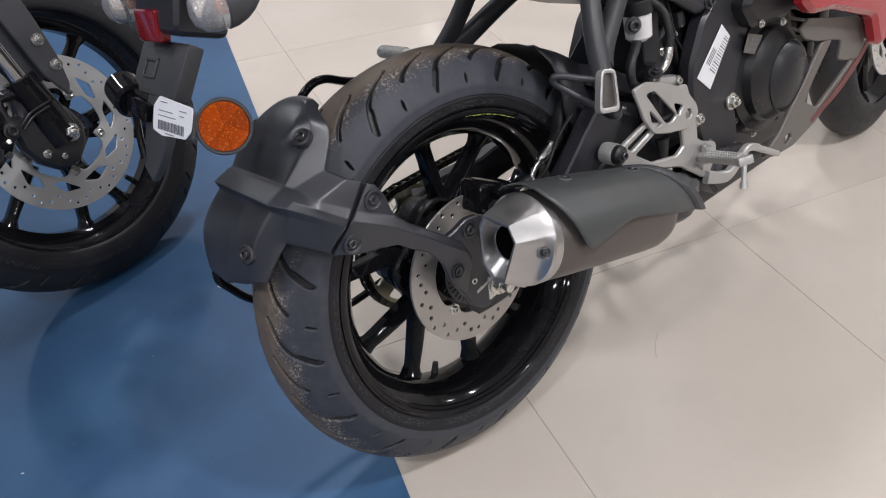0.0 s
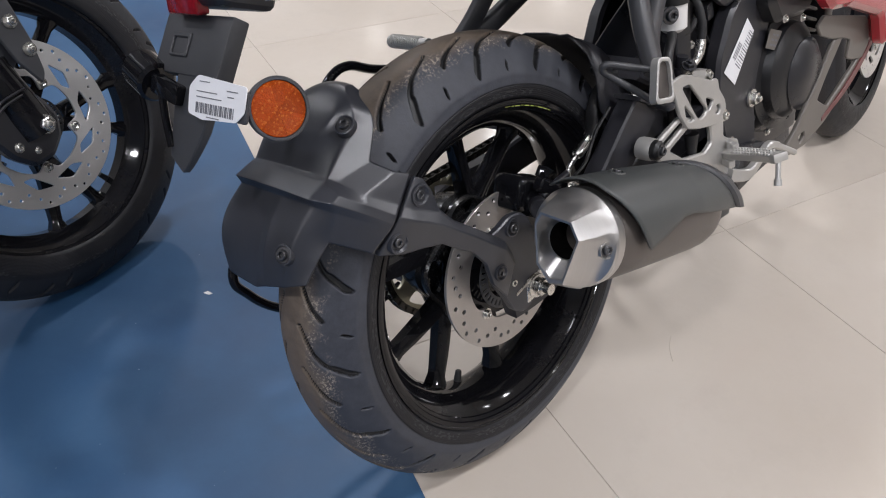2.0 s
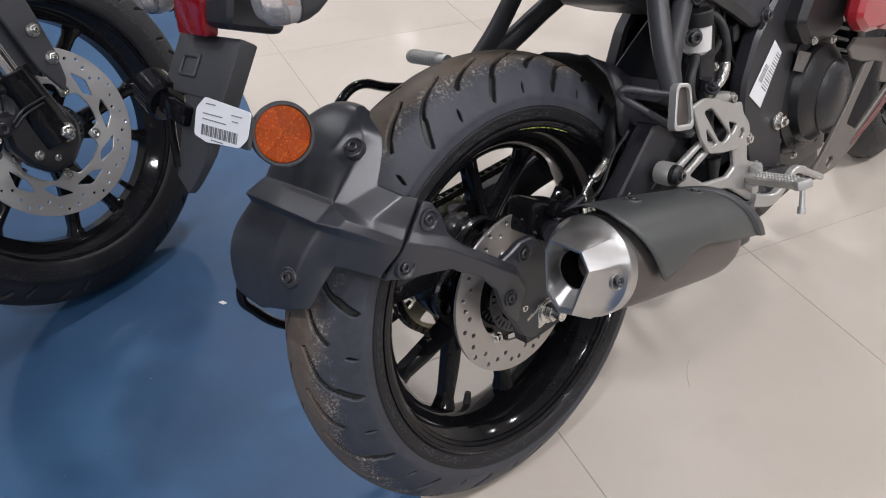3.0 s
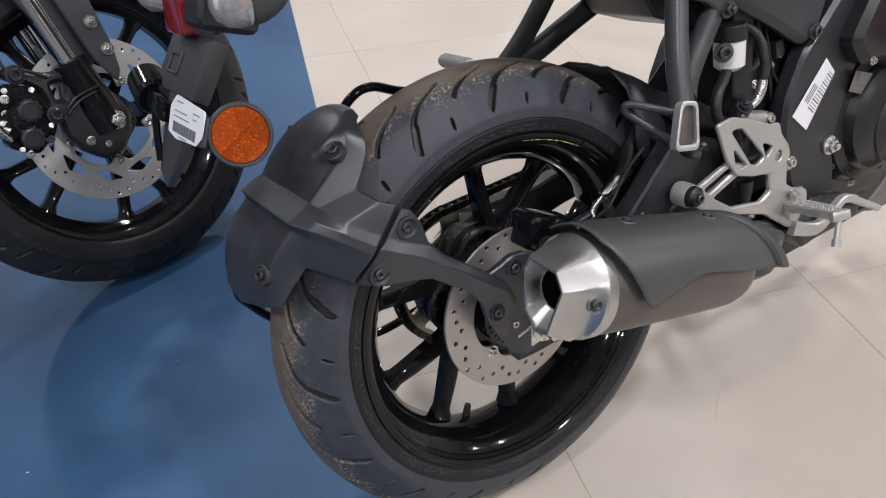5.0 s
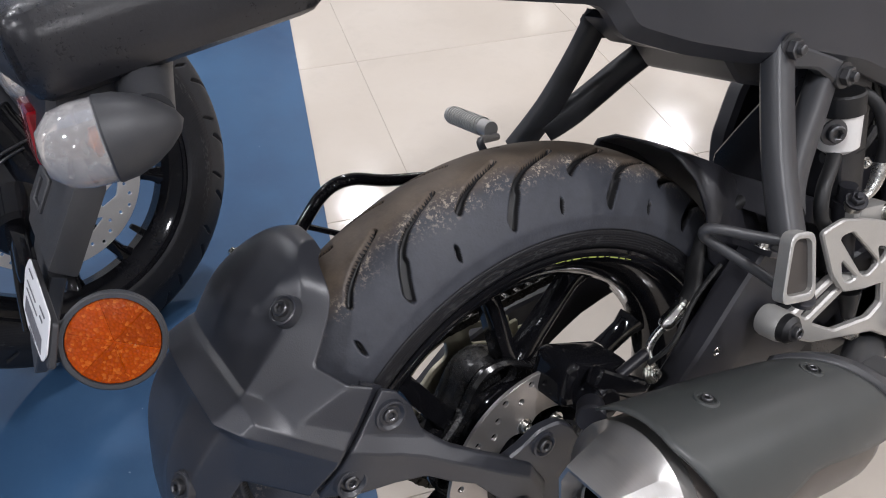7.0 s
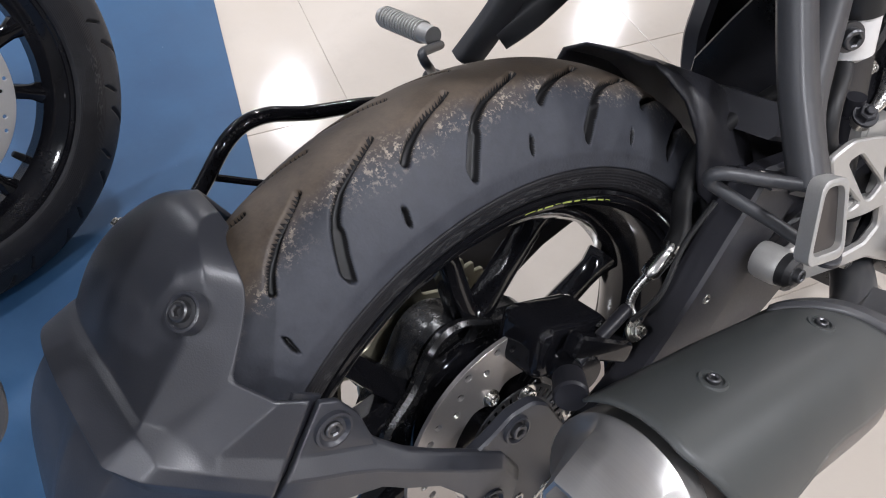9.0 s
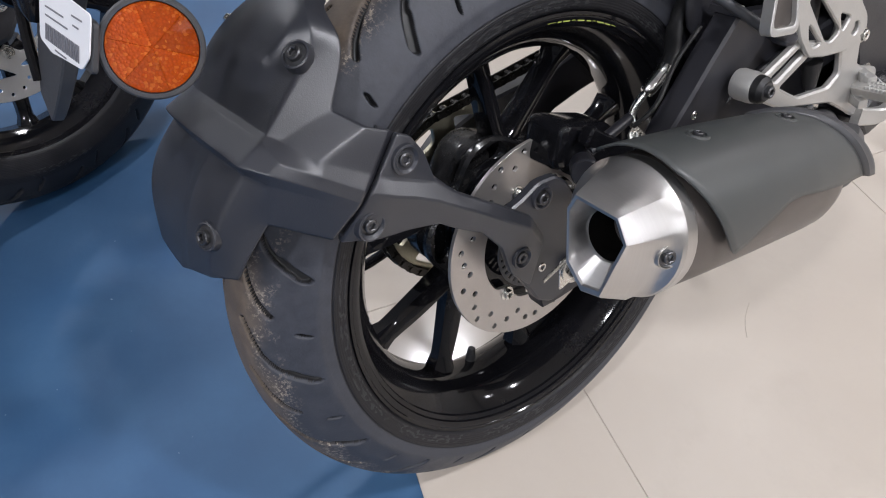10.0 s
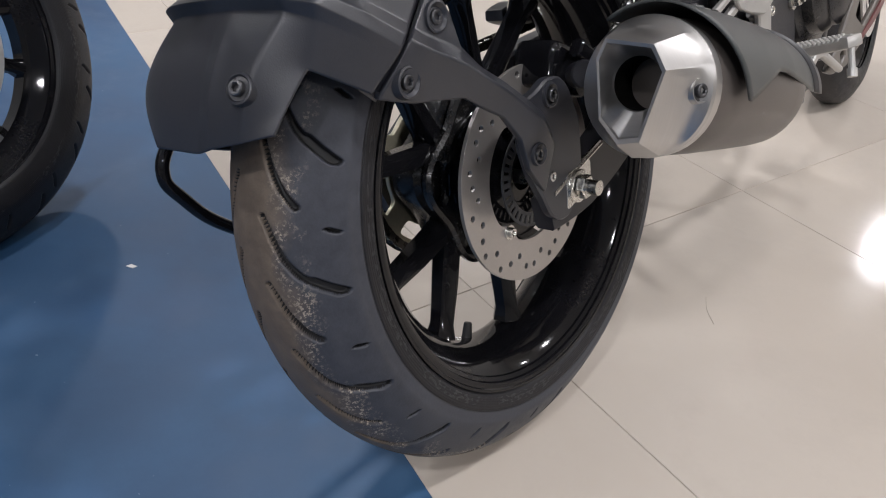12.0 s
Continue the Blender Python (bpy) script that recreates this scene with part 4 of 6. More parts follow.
# ---- exhaust ----
EX0, EXD = Vector((0.2075, -0.025, 0.1035)), Vector((-0.030, 1.0, -0.276)).normalized()
EXR = Vector((1, 0, 0))
EXR = (EXR - EXR.dot(EXD) * EXD).normalized()
EXU = EXR.cross(EXD).normalized()      # up, across the silencer


def ex(s, a, r):
    """A point of the silencer: s metres forward along it, at the angle a from its right side, r from its axis."""
    return EX0 + EXD * s + r * (math.cos(radians(a)) * EXR + math.sin(radians(a)) * EXU)


def ex_ring(s, r, n=64):
    return [ex(s, 360 * k / n, r) - 0.002 * (EXR + EXU) for k in range(n)]


BODY = [(-0.004, .0555), (0.000, .0575), (0.060, .0592), (0.130, .0598), (0.206, .0600), (0.230, .0592), (0.244, .0562), (0.254, .0500), (0.262, .0400), (0.267, .0250)]
muffler = bp("silencer", skin([ex_ring(s, r) for s, r in BODY]), MUFFLER, "brown-grey painted steel silencer", angle=30)
HEX = [(-.0225, .0200), (-.0150, .0350), (.0253, .0303), (.0353, .0110), (.0150, -.0450), (-.0040, -.0480), (-.0200, -.0290)]


def hex_ring(s, scale, n=70):
    pts, per = [], n // 7
    for i in range(7):
        a, b = Vector(HEX[i]), Vector(HEX[(i + 1) % 7])
        for k in range(per):
            q = a.lerp(b, k / per) * scale
            pts.append(EX0 + EXD * (s - 0.12 * q.y + 0.05 * q.x) + EXR * q.x + EXU * q.y)
    return pts


def round_like_hex(s, r, n=70, dx=0.0, dy=0.0):
    out, per = [], n // 7
    for i in range(7):
        a0 = math.atan2(HEX[i][1], HEX[i][0])
        a1 = math.atan2(HEX[(i + 1) % 7][1], HEX[(i + 1) % 7][0])
        d = (a1 - a0 + math.pi) % (2 * math.pi) - math.pi
        for k in range(per):
            a = a0 + d * k / per
            out.append(EX0 + EXD * s + EXR * (r * math.cos(a) + dx) + EXU * (r * math.sin(a) + dy))
    return out


def facet_ring(s, r, k):
    """Between a circle and the mouth's outline."""
    return [a.lerp(b, k) for a, b in zip(round_like_hex(s, r, dx=-0.002, dy=-0.002), hex_ring(s, 1.32))]


OFF = {"dx": -0.002, "dy": -0.002}
cap_rings = [round_like_hex(0.004, 0.0540, **OFF), round_like_hex(0.004, 0.0582, **OFF), round_like_hex(-0.009, 0.0585, **OFF), round_like_hex(-0.0125, 0.0570, **OFF), facet_ring(-0.017, 0.0555, 0.30), facet_ring(-0.024, 0.0530, 0.62), hex_ring(-0.0555, 1.02), hex_ring(-0.0572, 0.985), hex_ring(-0.0568, 0.90), hex_ring(-0.0545, 0.87), round_like_hex(-0.0380, 0.0225, dx=0.0035, dy=0.001), round_like_hex(-0.036, 0.0215, dx=0.0035, dy=0.001)]
cap = bp("end_cap", skin(cap_rings, caps=False), ALU, "brushed aluminium end cap with a six-sided mouth", muffler, angle=24)
bp("tail_pipe", merged(skin([round_like_hex(-0.036, 0.0216, dx=0.0035, dy=0.001), round_like_hex(0.225, 0.0216, dx=0.0035, dy=0.001)], caps=False), skin([round_like_hex(0.225, 0.0216, dx=0.0035, dy=0.001), round_like_hex(0.226, 0.001, dx=0.0035, dy=0.001)], caps=False)), VOID, "sooty dark pipe mouth", muffler)
at = ex(-0.0195, -4, 0.0495)
way = (EXR * 0.93 - EXD * 0.30 + EXU * 0.05).normalized()
part("screw_pocket", lathe([(-0.007, 0.0), (-0.007, 0.0080), (0.0012, 0.0092), (0.0012, 0.0100), (-0.006, 0.0106)], 24, closed=False), ALU, muffler, m=toward(at - way * 0.002, way))
bolt(muffler, at - way * 0.0045, way, 0.0056, DARKBOLT)

LOW = [(0.00, -16), (0.035, -12), (0.052, -9), (0.085, 2), (0.125, 13), (0.150, 13), (0.230, 3), (0.320, -7)]
SHR = [(0.00, .0680), (0.10, .0660), (0.18, .0620), (0.24, .0560), (0.285, .0500), (0.320, .0470)]


def table(tab, s):
    return float(np.interp(s, [t[0] for t in tab], [t[1] for t in tab]))


def shield_rows(f0, f1, n, lift):
    """The shield's skin between two shares of its length; its front edge slants back towards the top."""
    out = []
    for i in range(n):
        f = f0 + (f1 - f0) * i / (n - 1)
        row = []
        for j in range(29):
            g = j / 28
            s_back = 0.046 - 0.052 * min(1, g / 0.55) ** 0.8 - 0.006 * g
            s = s_back + (0.322 - 0.105 * g - s_back) * f
            a = table(LOW, s) + (128 - table(LOW, s)) * g
            row.append(ex(s, a, table(SHR, s) + lift * min(1.0, i / 2)))
        out.append(row)
    return out


shield = bp("heat_shield", skin(shield_rows(0, 0.925, 31, 0.0), closed=False, caps=False), SHIELD, "grey-green painted steel heat shield over the silencer", muffler, angle=26)
band = bp("shield_band", skin(shield_rows(0.915, 1.0, 7, 0.0042), closed=False, caps=False), STRUT, "raised dark band along the shield's front edge", muffler, angle=26)
mod = band.modifiers.new("thick", "SOLIDIFY")
mod.thickness, mod.offset = 0.0060, -1.0
mod = shield.modifiers.new("thick", "SOLIDIFY")
mod.thickness, mod.offset = 0.0022, -1.0
for s, a in ((0.058, 87), (0.196, 85)):
    n = (ex(s, a, 1) - ex(s, a, 0)).normalized()
    part("screw_pocket", lathe([(-0.003, 0.0), (-0.003, 0.0060), (0.0008, 0.0075), (0.0008, 0.0095), (-0.0012, 0.0105)], 22, closed=False), SHIELD, muffler, m=toward(ex(s, a, table(SHR, s) + 0.0006), n))
    bolt(muffler, ex(s, a, table(SHR, s) - 0.002), n, 0.0048)
bp("link_pipe", tube([ex(0.236, 0, 0.0), ex(0.262, 0, 0.0), (0.176, 0.300, 0.020), (0.140, 0.370, -0.010), (0.090, 0.470, -0.060), (0.040, 0.640, -0.100)], 0.0210, 20), STRUT, "dull dark exhaust pipe", muffler)
bp("pipe_cover", beam([ex(0.262, 20, 0.012), ex(0.300, 20, 0.012), (0.186, 0.330, 0.006)], [(0.058, 0.060), (0.054, 0.056), (0.034, 0.044)], soft=0.3), STRUT, "dark grey pipe cover", muffler)

# ---- footrests ----
def footrest_bracket(side, near):
    f = lambda x, y, z: (side * x * near, y, z)
    g = lambda x, y, z: (side * x * (near if side > 0 else 0.95), y, z)
    e = bp("passenger_footrest_bracket", beam([f(0.120, 0.234, 0.372), f(0.139, 0.211, 0.328), f(0.165, 0.183, 0.280), f(0.198, 0.154, 0.236)], [(0.019, 0.027), (0.020, 0.027), (0.020, 0.028), (0.020, 0.030)], soft=0.42), STRUT, "dark grey cast forked bracket of the passenger footrest", angle=70)
    bp("fork_leg", beam([f(0.114, 0.308, 0.322), f(0.132, 0.266, 0.300), f(0.156, 0.210, 0.268), f(0.176, 0.182, 0.252)], [(0.020, 0.028), (0.020, 0.028), (0.020, 0.030), (0.020, 0.028)], soft=0.42), STRUT, "", e, angle=70)
    bp("bridge", beam([f(0.128, 0.236, 0.356), f(0.128, 0.272, 0.342), f(0.125, 0.306, 0.322)], [(0.014, 0.020), (0.014, 0.014), (0.014, 0.022)], soft=0.35), STRUT, "", e)
    bp("guard_loop", tube([g(0.200, 0.152, 0.242), g(0.182, 0.130, 0.251), g(0.163, 0.108, 0.2595), g(0.157, 0.105, 0.254), g(0.161, 0.111, 0.245), g(0.186, 0.130, 0.222), g(0.204, 0.144, 0.205), g(0.214, 0.158, 0.202)], 0.0045, 12, 5), STRUT, "", e)
    bp("pivot_clamp", moved(lathe([(-0.003, 0.0), (-0.003, 0.017), (-0.001, 0.019), (0.002, 0.019), (0.003, 0.017), (0.003, 0.0)], 28, closed=False), Matrix.Translation(g(0.212, 0.146, 0.204)) @ pose(0, 0, 0, -25, -80, 0) @ Matrix.Diagonal((1, 0.62, 1, 1))), SATIN, "", e)
    bolt(e, f(0.133, 0.232, 0.364), (side, 0, 0), 0.0085, DARKBOLT, head="hex")
    bolt(e, f(0.131, 0.308, 0.320), (side, 0, 0), 0.0085, DARKBOLT, head="hex")
    bolt(e, f(0.192, 0.180, 0.192), (0, 0.2, -1), 0.005, ZINC)
    return e


for side in (1, -1):
    b = footrest_bracket(side, 1.0 if side > 0 else 0.78)
    if side > 0:
        # the right peg points out at us: a hollow cast block
        out = soften([(-0.021, -0.026), (0.020, -0.024), (0.014, 0.028), (-0.014, 0.028)], 0.009, 4)
        hole = soften([(-0.0165, -0.020), (0.0155, -0.018), (0.0100, 0.0235), (-0.0100, 0.0235)], 0.007, 4)
        at_peg = Matrix.Translation((0.220, 0.132, 0.236)) @ pose(0, 0, 0, -14, -12, -8) @ Matrix.Diagonal((0.40, 0.80, 1.0, 1))
        bp("passenger_peg", moved(plate(out, 0.030, [hole], 0.0015, m=side_at(0.0)), at_peg), CAST, "silver cast passenger peg", b)
        # hollow in darker brown: recess shade and mirrored floor put into the colour
        bp("peg_core", moved(plate(inset(out if area2(out) > 0 else out[::-1], 0.003), 0.016, b=0.001, m=side_at(-0.006)), at_peg), MUFFLER, "brown-grey hollow of the peg", b)
    else:
        prof = [(0.0, 0.0), (0.0, 0.0115), (0.020, 0.0117)]
        for k in range(14):
            prof += [(0.024 + 0.0068 * k + d, q) for d, q in ((0, 0.0118), (0.0006, 0.0140), (0.0034, 0.0140), (0.0040, 0.0118))]
        prof += [(0.123, 0.0122), (0.126, 0.010), (0.126, 0.0)]
        bp("passenger_peg", moved(lathe([(a, 0.82 * q) for a, q in prof], 20, closed=False), toward((-0.192, 0.147, 0.252), (-1, 0.03, 0.0)) @ Matrix.Diagonal((0.74, 1, 1, 1))), CAST, "silver ribbed passenger peg, folded out", b)

# rider's footrest hanger: a cast plate with a stay, a heel guard and the brake pedal
HEEL = [(.270, .184), (.302, .186), (.340, .172), (.382, .152), (.398, .152), (.402, .134), (.420, .112), (.424, .094), (.392, .080), (.345, .090), (.310, .102), (.290, .130)]
HOLES = [soften(h, 0.006, 3) for h in ([(.298, .168), (.318, .167), (.368, .112), (.352, .104), (.340, .108)], [(.303, .142), (.332, .110), (.316, .110), (.308, .118)], [(.362, .133), (.386, .121), (.371, .108)])]
hanger = bp("footrest_hanger", plate(soften(HEEL, 0.007, 3), 0.006, HOLES + [ring2(0.0075, 16, (.398, .103))], 0.0014, side_at(0.146)), CAST, "silver cast heel guard with three windows")
STAY = [(.222, .118), (.243, .109), (.300, .124), (.330, .112), (.384, .092), (.424, .086), (.425, .050), (.440, .040), (.474, .026), (.476, .002), (.470, -.014), (.436, -.024), (.424, -.014), (.376, .020), (.312, .043), (.272, .058), (.236, .082)]
SHOLES = [soften(h, 0.004, 3) for h in ([(.252, .101), (.300, .115), (.312, .108), (.262, .092)], [(.270, .083), (.322, .099), (.384, .080), (.388, .052), (.368, .043), (.308, .056), (.288, .070)])]
bp("stay", plate(soften(STAY, 0.005, 3), 0.009, SHOLES, 0.0022, side_at(0.140)), CAST, "", hanger)
bp("mount_rubber", merged(lathe([(0.130, 0.006), (0.130, 0.0150), (0.134, 0.0162), (0.149, 0.0162), (0.153, 0.0152), (0.153, 0.006)], 32)), CAST, "silver ringed rubber mount", hanger).location = (-0.004, 0.222, 0.104)
bp("mount_rubber", lathe([(0.152, 0.0), (0.152, 0.0146), (0.160, 0.0140), (0.164, 0.0100), (0.164, 0.0)], 28, closed=False), RUBBER, "", hanger).location = (-0.004, 0.222, 0.104)
bolt(hanger, (0.159, 0.222, 0.104), (1, 0, 0), 0.0062)
for y, z in ((.449, .073), (.473, .018)):
    part("boss", lathe([(-0.02, 0.007), (-0.02, 0.014), (0.0, 0.0125), (0.001, 0.007)], 24), CAST, hanger, m=toward((0.130, y, z), (1, 0, 0)))
    bolt(hanger, (0.131, y, z), (1, 0, 0), 0.0068, ZINC)
bp("boss_web", beam([(0.128, 0.400, 0.090), (0.126, 0.430, 0.080), (0.124, 0.452, 0.072)], [(0.012, 0.030), (0.012, 0.026), (0.012, 0.024)], soft=0.35), CAST, "", hanger)
peg0, peg1 = Vector((0.148, 0.426, 0.020)), Vector((0.250, 0.384, 0.047))
pegd = (peg1 - peg0).normalized()
rib = [beam([peg0, peg1], [(0.017, 0.015), (0.016, 0.014)], side=(0, 1, 0.2), step=3)]
side_v = (Vector((0, 1, 0.2)) - Vector((0, 1, 0.2)).dot(pegd) * pegd).normalized()
up_v = side_v.cross(pegd).normalized()
up_v = up_v if up_v.z > 0 else -up_v
for k in range(13):
    for w in (-0.0055, 0.0, 0.0055):
        q = peg0.lerp(peg1, 0.20 + 0.058 * k) + side_v * w + up_v * 0.0072
        rib.append(moved(rounded(0.0035, 0.0048, 0.004, 0.0008, 1), Matrix.Translation(q) @ pegd.to_track_quat("X", "Z").to_matrix().to_4x4()))
bp("rider_peg", merged(*rib), CAST, "silver ribbed rider's peg", hanger)
bp("peg_tip", moved(rounded(0.012, 0.026, 0.014, 0.003), Matrix.Translation(peg1) @ pegd.to_track_quat("X", "Z").to_matrix().to_4x4()), CAST, "", hanger)
bp("feeler", merged(tube([peg1, (0.256, 0.372, 0.016)], 0.0040, 10), tube([(0.2558, 0.3725, 0.018), (0.2575, 0.369, 0.009)], 0.0058, 12)), CAST, "small steel feeler under the peg", hanger)
bp("peg_yoke", merged(moved(rounded(0.034, 0.012, 0.012, 0.003), pose(0.150, 0.434, 0.032, 0, 0, -30)), moved(rounded(0.034, 0.012, 0.012, 0.003), pose(0.150, 0.422, 0.008, 0, 0, -30)), tube([(0.152, 0.428, 0.040), (0.152, 0.428, 0.000)], 0.004, 10)), CAST, "", hanger)
bp("brake_pedal", merged(beam([(0.148, 0.436, -0.022), (0.156, 0.480, -0.036), (0.164, 0.504, -0.018), (0.170, 0.522, 0.000), (0.173, 0.548, -0.008)], [(0.012, 0.022), (0.012, 0.020), (0.012, 0.015), (0.012, 0.013), (0.012, 0.012)], soft=0.35), tube([(0.173, 0.544, -0.007), (0.178, 0.605, -0.042)], (0.0062, 0.0055), 12)), CAST, "silver brake pedal", hanger)

# rear master cylinder and its fluid cup
cup = bp("brake_fluid_cup", moved(lathe([(-0.024, 0.0), (-0.024, 0.012), (-0.018, 0.0195), (0.012, 0.0205), (0.020, 0.0200), (0.020, 0.0)], 32, closed=False), toward((0.112, 0.338, 0.258), (0, 0, 1))), MILKY, "milky white brake fluid cup with a black cap")
bp("lid", moved(lathe([(0.016, 0.0205), (0.016, 0.0225), (0.034, 0.0220), (0.036, 0.0200), (0.036, 0.0)], 30, closed=False), toward((0.112, 0.338, 0.258), (0, 0, 1))), RUBBER, "black screw cap", cup)
bolt(cup, (0.124, 0.312, 0.264), (1, -0.5, 0), 0.0085, DARKBOLT)
bp("feed_hose", tube([(0.112, 0.334, 0.238), (0.122, 0.318, 0.232), (0.132, 0.292, 0.218), (0.136, 0.284, 0.196), (0.134, 0.296, 0.176), (0.130, 0.318, 0.160)], 0.0068, 12), RUBBER, "", cup)
master = bp("brake_master_cylinder", merged(tube([(0.116, 0.352, 0.070), (0.118, 0.350, 0.180)], 0.0125, 18), tube([(0.118, 0.350, 0.180), (0.120, 0.350, 0.196)], 0.0085, 16)), SATIN, "black master cylinder with a crimped banjo hose")
bp("clamp", merged(moved(rounded(0.022, 0.052, 0.020, 0.005), pose(0.126, 0.372, 0.160, -14)), moved(rounded(0.022, 0.020, 0.026, 0.006), pose(0.124, 0.350, 0.164))), CAST, "silver cast clamp", master)
bolt(master, (0.137, 0.390, 0.157), (1, -0.1, 0.1), 0.0060, ZINC)
bp("banjo", merged(lathe([(-0.005, 0.004), (-0.005, 0.0095), (0.005, 0.0095), (0.005, 0.004)], 20)), ZINC, "", master).matrix_basis = toward((0.130, 0.346, 0.180), (0.5, -0.3, 0.8))
bolt(master, (0.132, 0.345, 0.184), (0.5, -0.3, 0.8), 0.0075, SATIN, "banjo_bolt", "hex")
bp("crimp", tube([(0.130, 0.350, 0.180), (0.131, 0.362, 0.183), (0.132, 0.371, 0.190), (0.132, 0.378, 0.202), (0.131, 0.381, 0.212)], (0.0040, 0.0050, 0.0062, 0.0072, 0.0070), 14), ZINC, "", master)
bp("hose", tube([(0.131, 0.381, 0.210), (0.130, 0.386, 0.235), (0.118, 0.384, 0.270), (0.090, 0.356, 0.300)], 0.0062, 12), RUBBER, "", master)
bp("push_rod", merged(tube([(0.130, 0.350, 0.072), (0.134, 0.352, 0.020)], 0.0045, 10), moved(rounded(0.016, 0.014, 0.018, 0.003), pose(0.134, 0.352, 0.030))), ZINC, "", master)
bp("boot", tube([(0.130, 0.351, 0.078), (0.131, 0.351, 0.046)], (0.012, 0.007), 14), RUBBER, "", master)

# ---- frame, engine and bodywork ahead ----
FRAME = [(.560, .300), (.470, .224), (.436, .165), (.431, .123), (.444, .060), (.462, .000), (.500, -.030), (.562, -.034), (.560, .030), (.553, .066), (.566, .110), (.620, .219), (.700, .330), (.760, .420), (.680, .430)]
frame_plate = bp("main_frame", plate(soften(FRAME, 0.012, 3), 0.030, b=0.006, m=side_at(0.116)), SATIN, "satin black box-section main frame")
bp("frame_rail", plate(soften(FRAME, 0.012, 3), 0.030, b=0.006, m=side_at(-0.116)), SATIN, "", frame_plate)
bolt(frame_plate, (0.132, 0.538, 0.072), (1, 0, 0), 0.0105, ZINC, head="hex")
bolt(frame_plate, (0.132, 0.545, -0.012), (1, 0, 0), 0.0060, ZINC, head="hex")
STICK = [(.519, .207), (.541, .182), (.481, .112), (.447, .142)]
sticker = bp("paper_label", plate(STICK, 0.0008, b=0.0002, m=side_at(0.1322)), PAPER, "white paper label with printed barcode", frame_plate)
u, v0 = Vector((.519 - .447, .207 - .142)), Vector((.447, .142))
w = Vector((.481 - .447, .112 - .142))
bars = []
for k in range(14):
    a = v0 + u * (0.26 + 0.048 * k) + w * 0.44
    t = 0.010 if k % 3 else 0.020
    q = [a, a + u * t, a + u * t + w * 0.40, a + w * 0.40]
    bars.append(plate([tuple(p) for p in q], 0.0004, b=0.00005, m=side_at(0.1328)))
for k in range(3):
    a = v0 + u * 0.30 + w * (0.12 + 0.09 * k)
    q = [a, a + u * 0.30, a + u * 0.30 + w * 0.04, a + w * 0.04]
    bars.append(plate([tuple(p) for p in q], 0.0004, b=0.00005, m=side_at(0.1328)))
bp("print", merged(*bars), INK, "", frame_plate)

engine = bp("engine", moved(rounded(0.190, 0.300, 0.240, 0.020, 3), pose(0.0, 0.660, 0.040)), ENGINE, "black painted single-cylinder engine")
bp("gearbox", moved(rounded(0.150, 0.140, 0.230, 0.02, 3), pose(0.0, 0.440, 0.040)), ENGINE, "", engine)
bp("cylinder", moved(rounded(0.150, 0.180, 0.180, 0.02, 3), pose(0, 0.760, 0.220, -20)), ENGINE, "", engine)
bp("sump", moved(rounded(0.170, 0.340, 0.060, 0.02, 3), pose(0.0, 0.640, -0.100)), ENGINE, "", engine)
bp("air_box", moved(rounded(0.085, 0.180, 0.210, 0.02, 3), pose(0.050, 0.458, 0.240)), ENGINE, "", engine)
bp("mud_flap", plate([(.112, .165), (-.050, .165), (-.044, .190), (-.006, .237), (.034, .283), (.048, .420), (.112, .420)], 0.040, b=0.002, m=Matrix(((1, 0, 0, 0), (0, 0, 1, 0.367), (0, 1, 0, 0), (0, 0, 0, 1)))), ENGINE, "", engine)
clutch = part("clutch_cover", lathe([(-0.030, 0.0), (-0.030, 0.112), (0.012, 0.110), (0.026, 0.102), (0.030, 0.084), (0.044, 0.080), (0.052, 0.066), (0.055, 0.036), (0.055, 0.0)], 64, closed=False), ENGINEGREY, bike, "dark grey round clutch cover", UP @ pose(0.100, 0.660, 0.082))
part("inner_dome", lathe([(0.030, 0.0), (0.030, 0.066), (0.052, 0.062), (0.062, 0.046), (0.064, 0.0)], 48, closed=False), ENGINE, clutch).location = (0.004, 0.022, -0.012)
for k in range(9):
    a = radians(40 * k + 12)
    bolt(clutch, (0.018, 0.108 * math.cos(a), 0.108 * math.sin(a)), (1, 0, 0), 0.0052, DARKBOLT if k % 2 else ZINC)
TAG = [(.582, .174), (.624, .159), (.601, .133), (.566, .147)]
bp("tag", plate(TAG, 0.0010, b=0.0002, m=side_at(0.1400)), PAN, "grey paper tag", clutch).matrix_basis = pose(-0.100, -0.660, -0.082)
marks = []
for k in range(2):
    for f0, f1 in ((0.12, 0.22), (0.38, 0.48), (0.64, 0.74)):
        a, b = Vector(TAG[0]).lerp(Vector(TAG[1]), 0.30 + 0.32 * k), Vector(TAG[3]).lerp(Vector(TAG[2]), 0.30 + 0.32 * k)
        q = [a.lerp(b, f0 + 0.08), a.lerp(b, f1 + 0.08), (a + Vector((.009, -.004))).lerp(b + Vector((.009, -.004)), f1 + 0.08), (a + Vector((.009, -.004))).lerp(b + Vector((.009, -.004)), f0 + 0.08)]
        marks.append(plate([tuple(p) for p in q], 0.0006, b=0.0001, m=side_at(0.1404)))
bp("tag_print", merged(*marks), INK, "", clutch).matrix_basis = pose(-0.100, -0.660, -0.082)
bp("side_cover", plate(soften([(.545, .225), (.575, .184), (.680, .174), (.730, .220), (.700, .300), (.600, .300)], 0.012), 0.050, b=0.010, m=side_at(0.135)), ENGINEGREY, "black cover above the clutch", engine)
for y, z in ((.585, .190), (.650, .175), (.690, .200)):
    bolt(engine, (0.161, y, z), (1, 0, 0), 0.0045, ZINC)
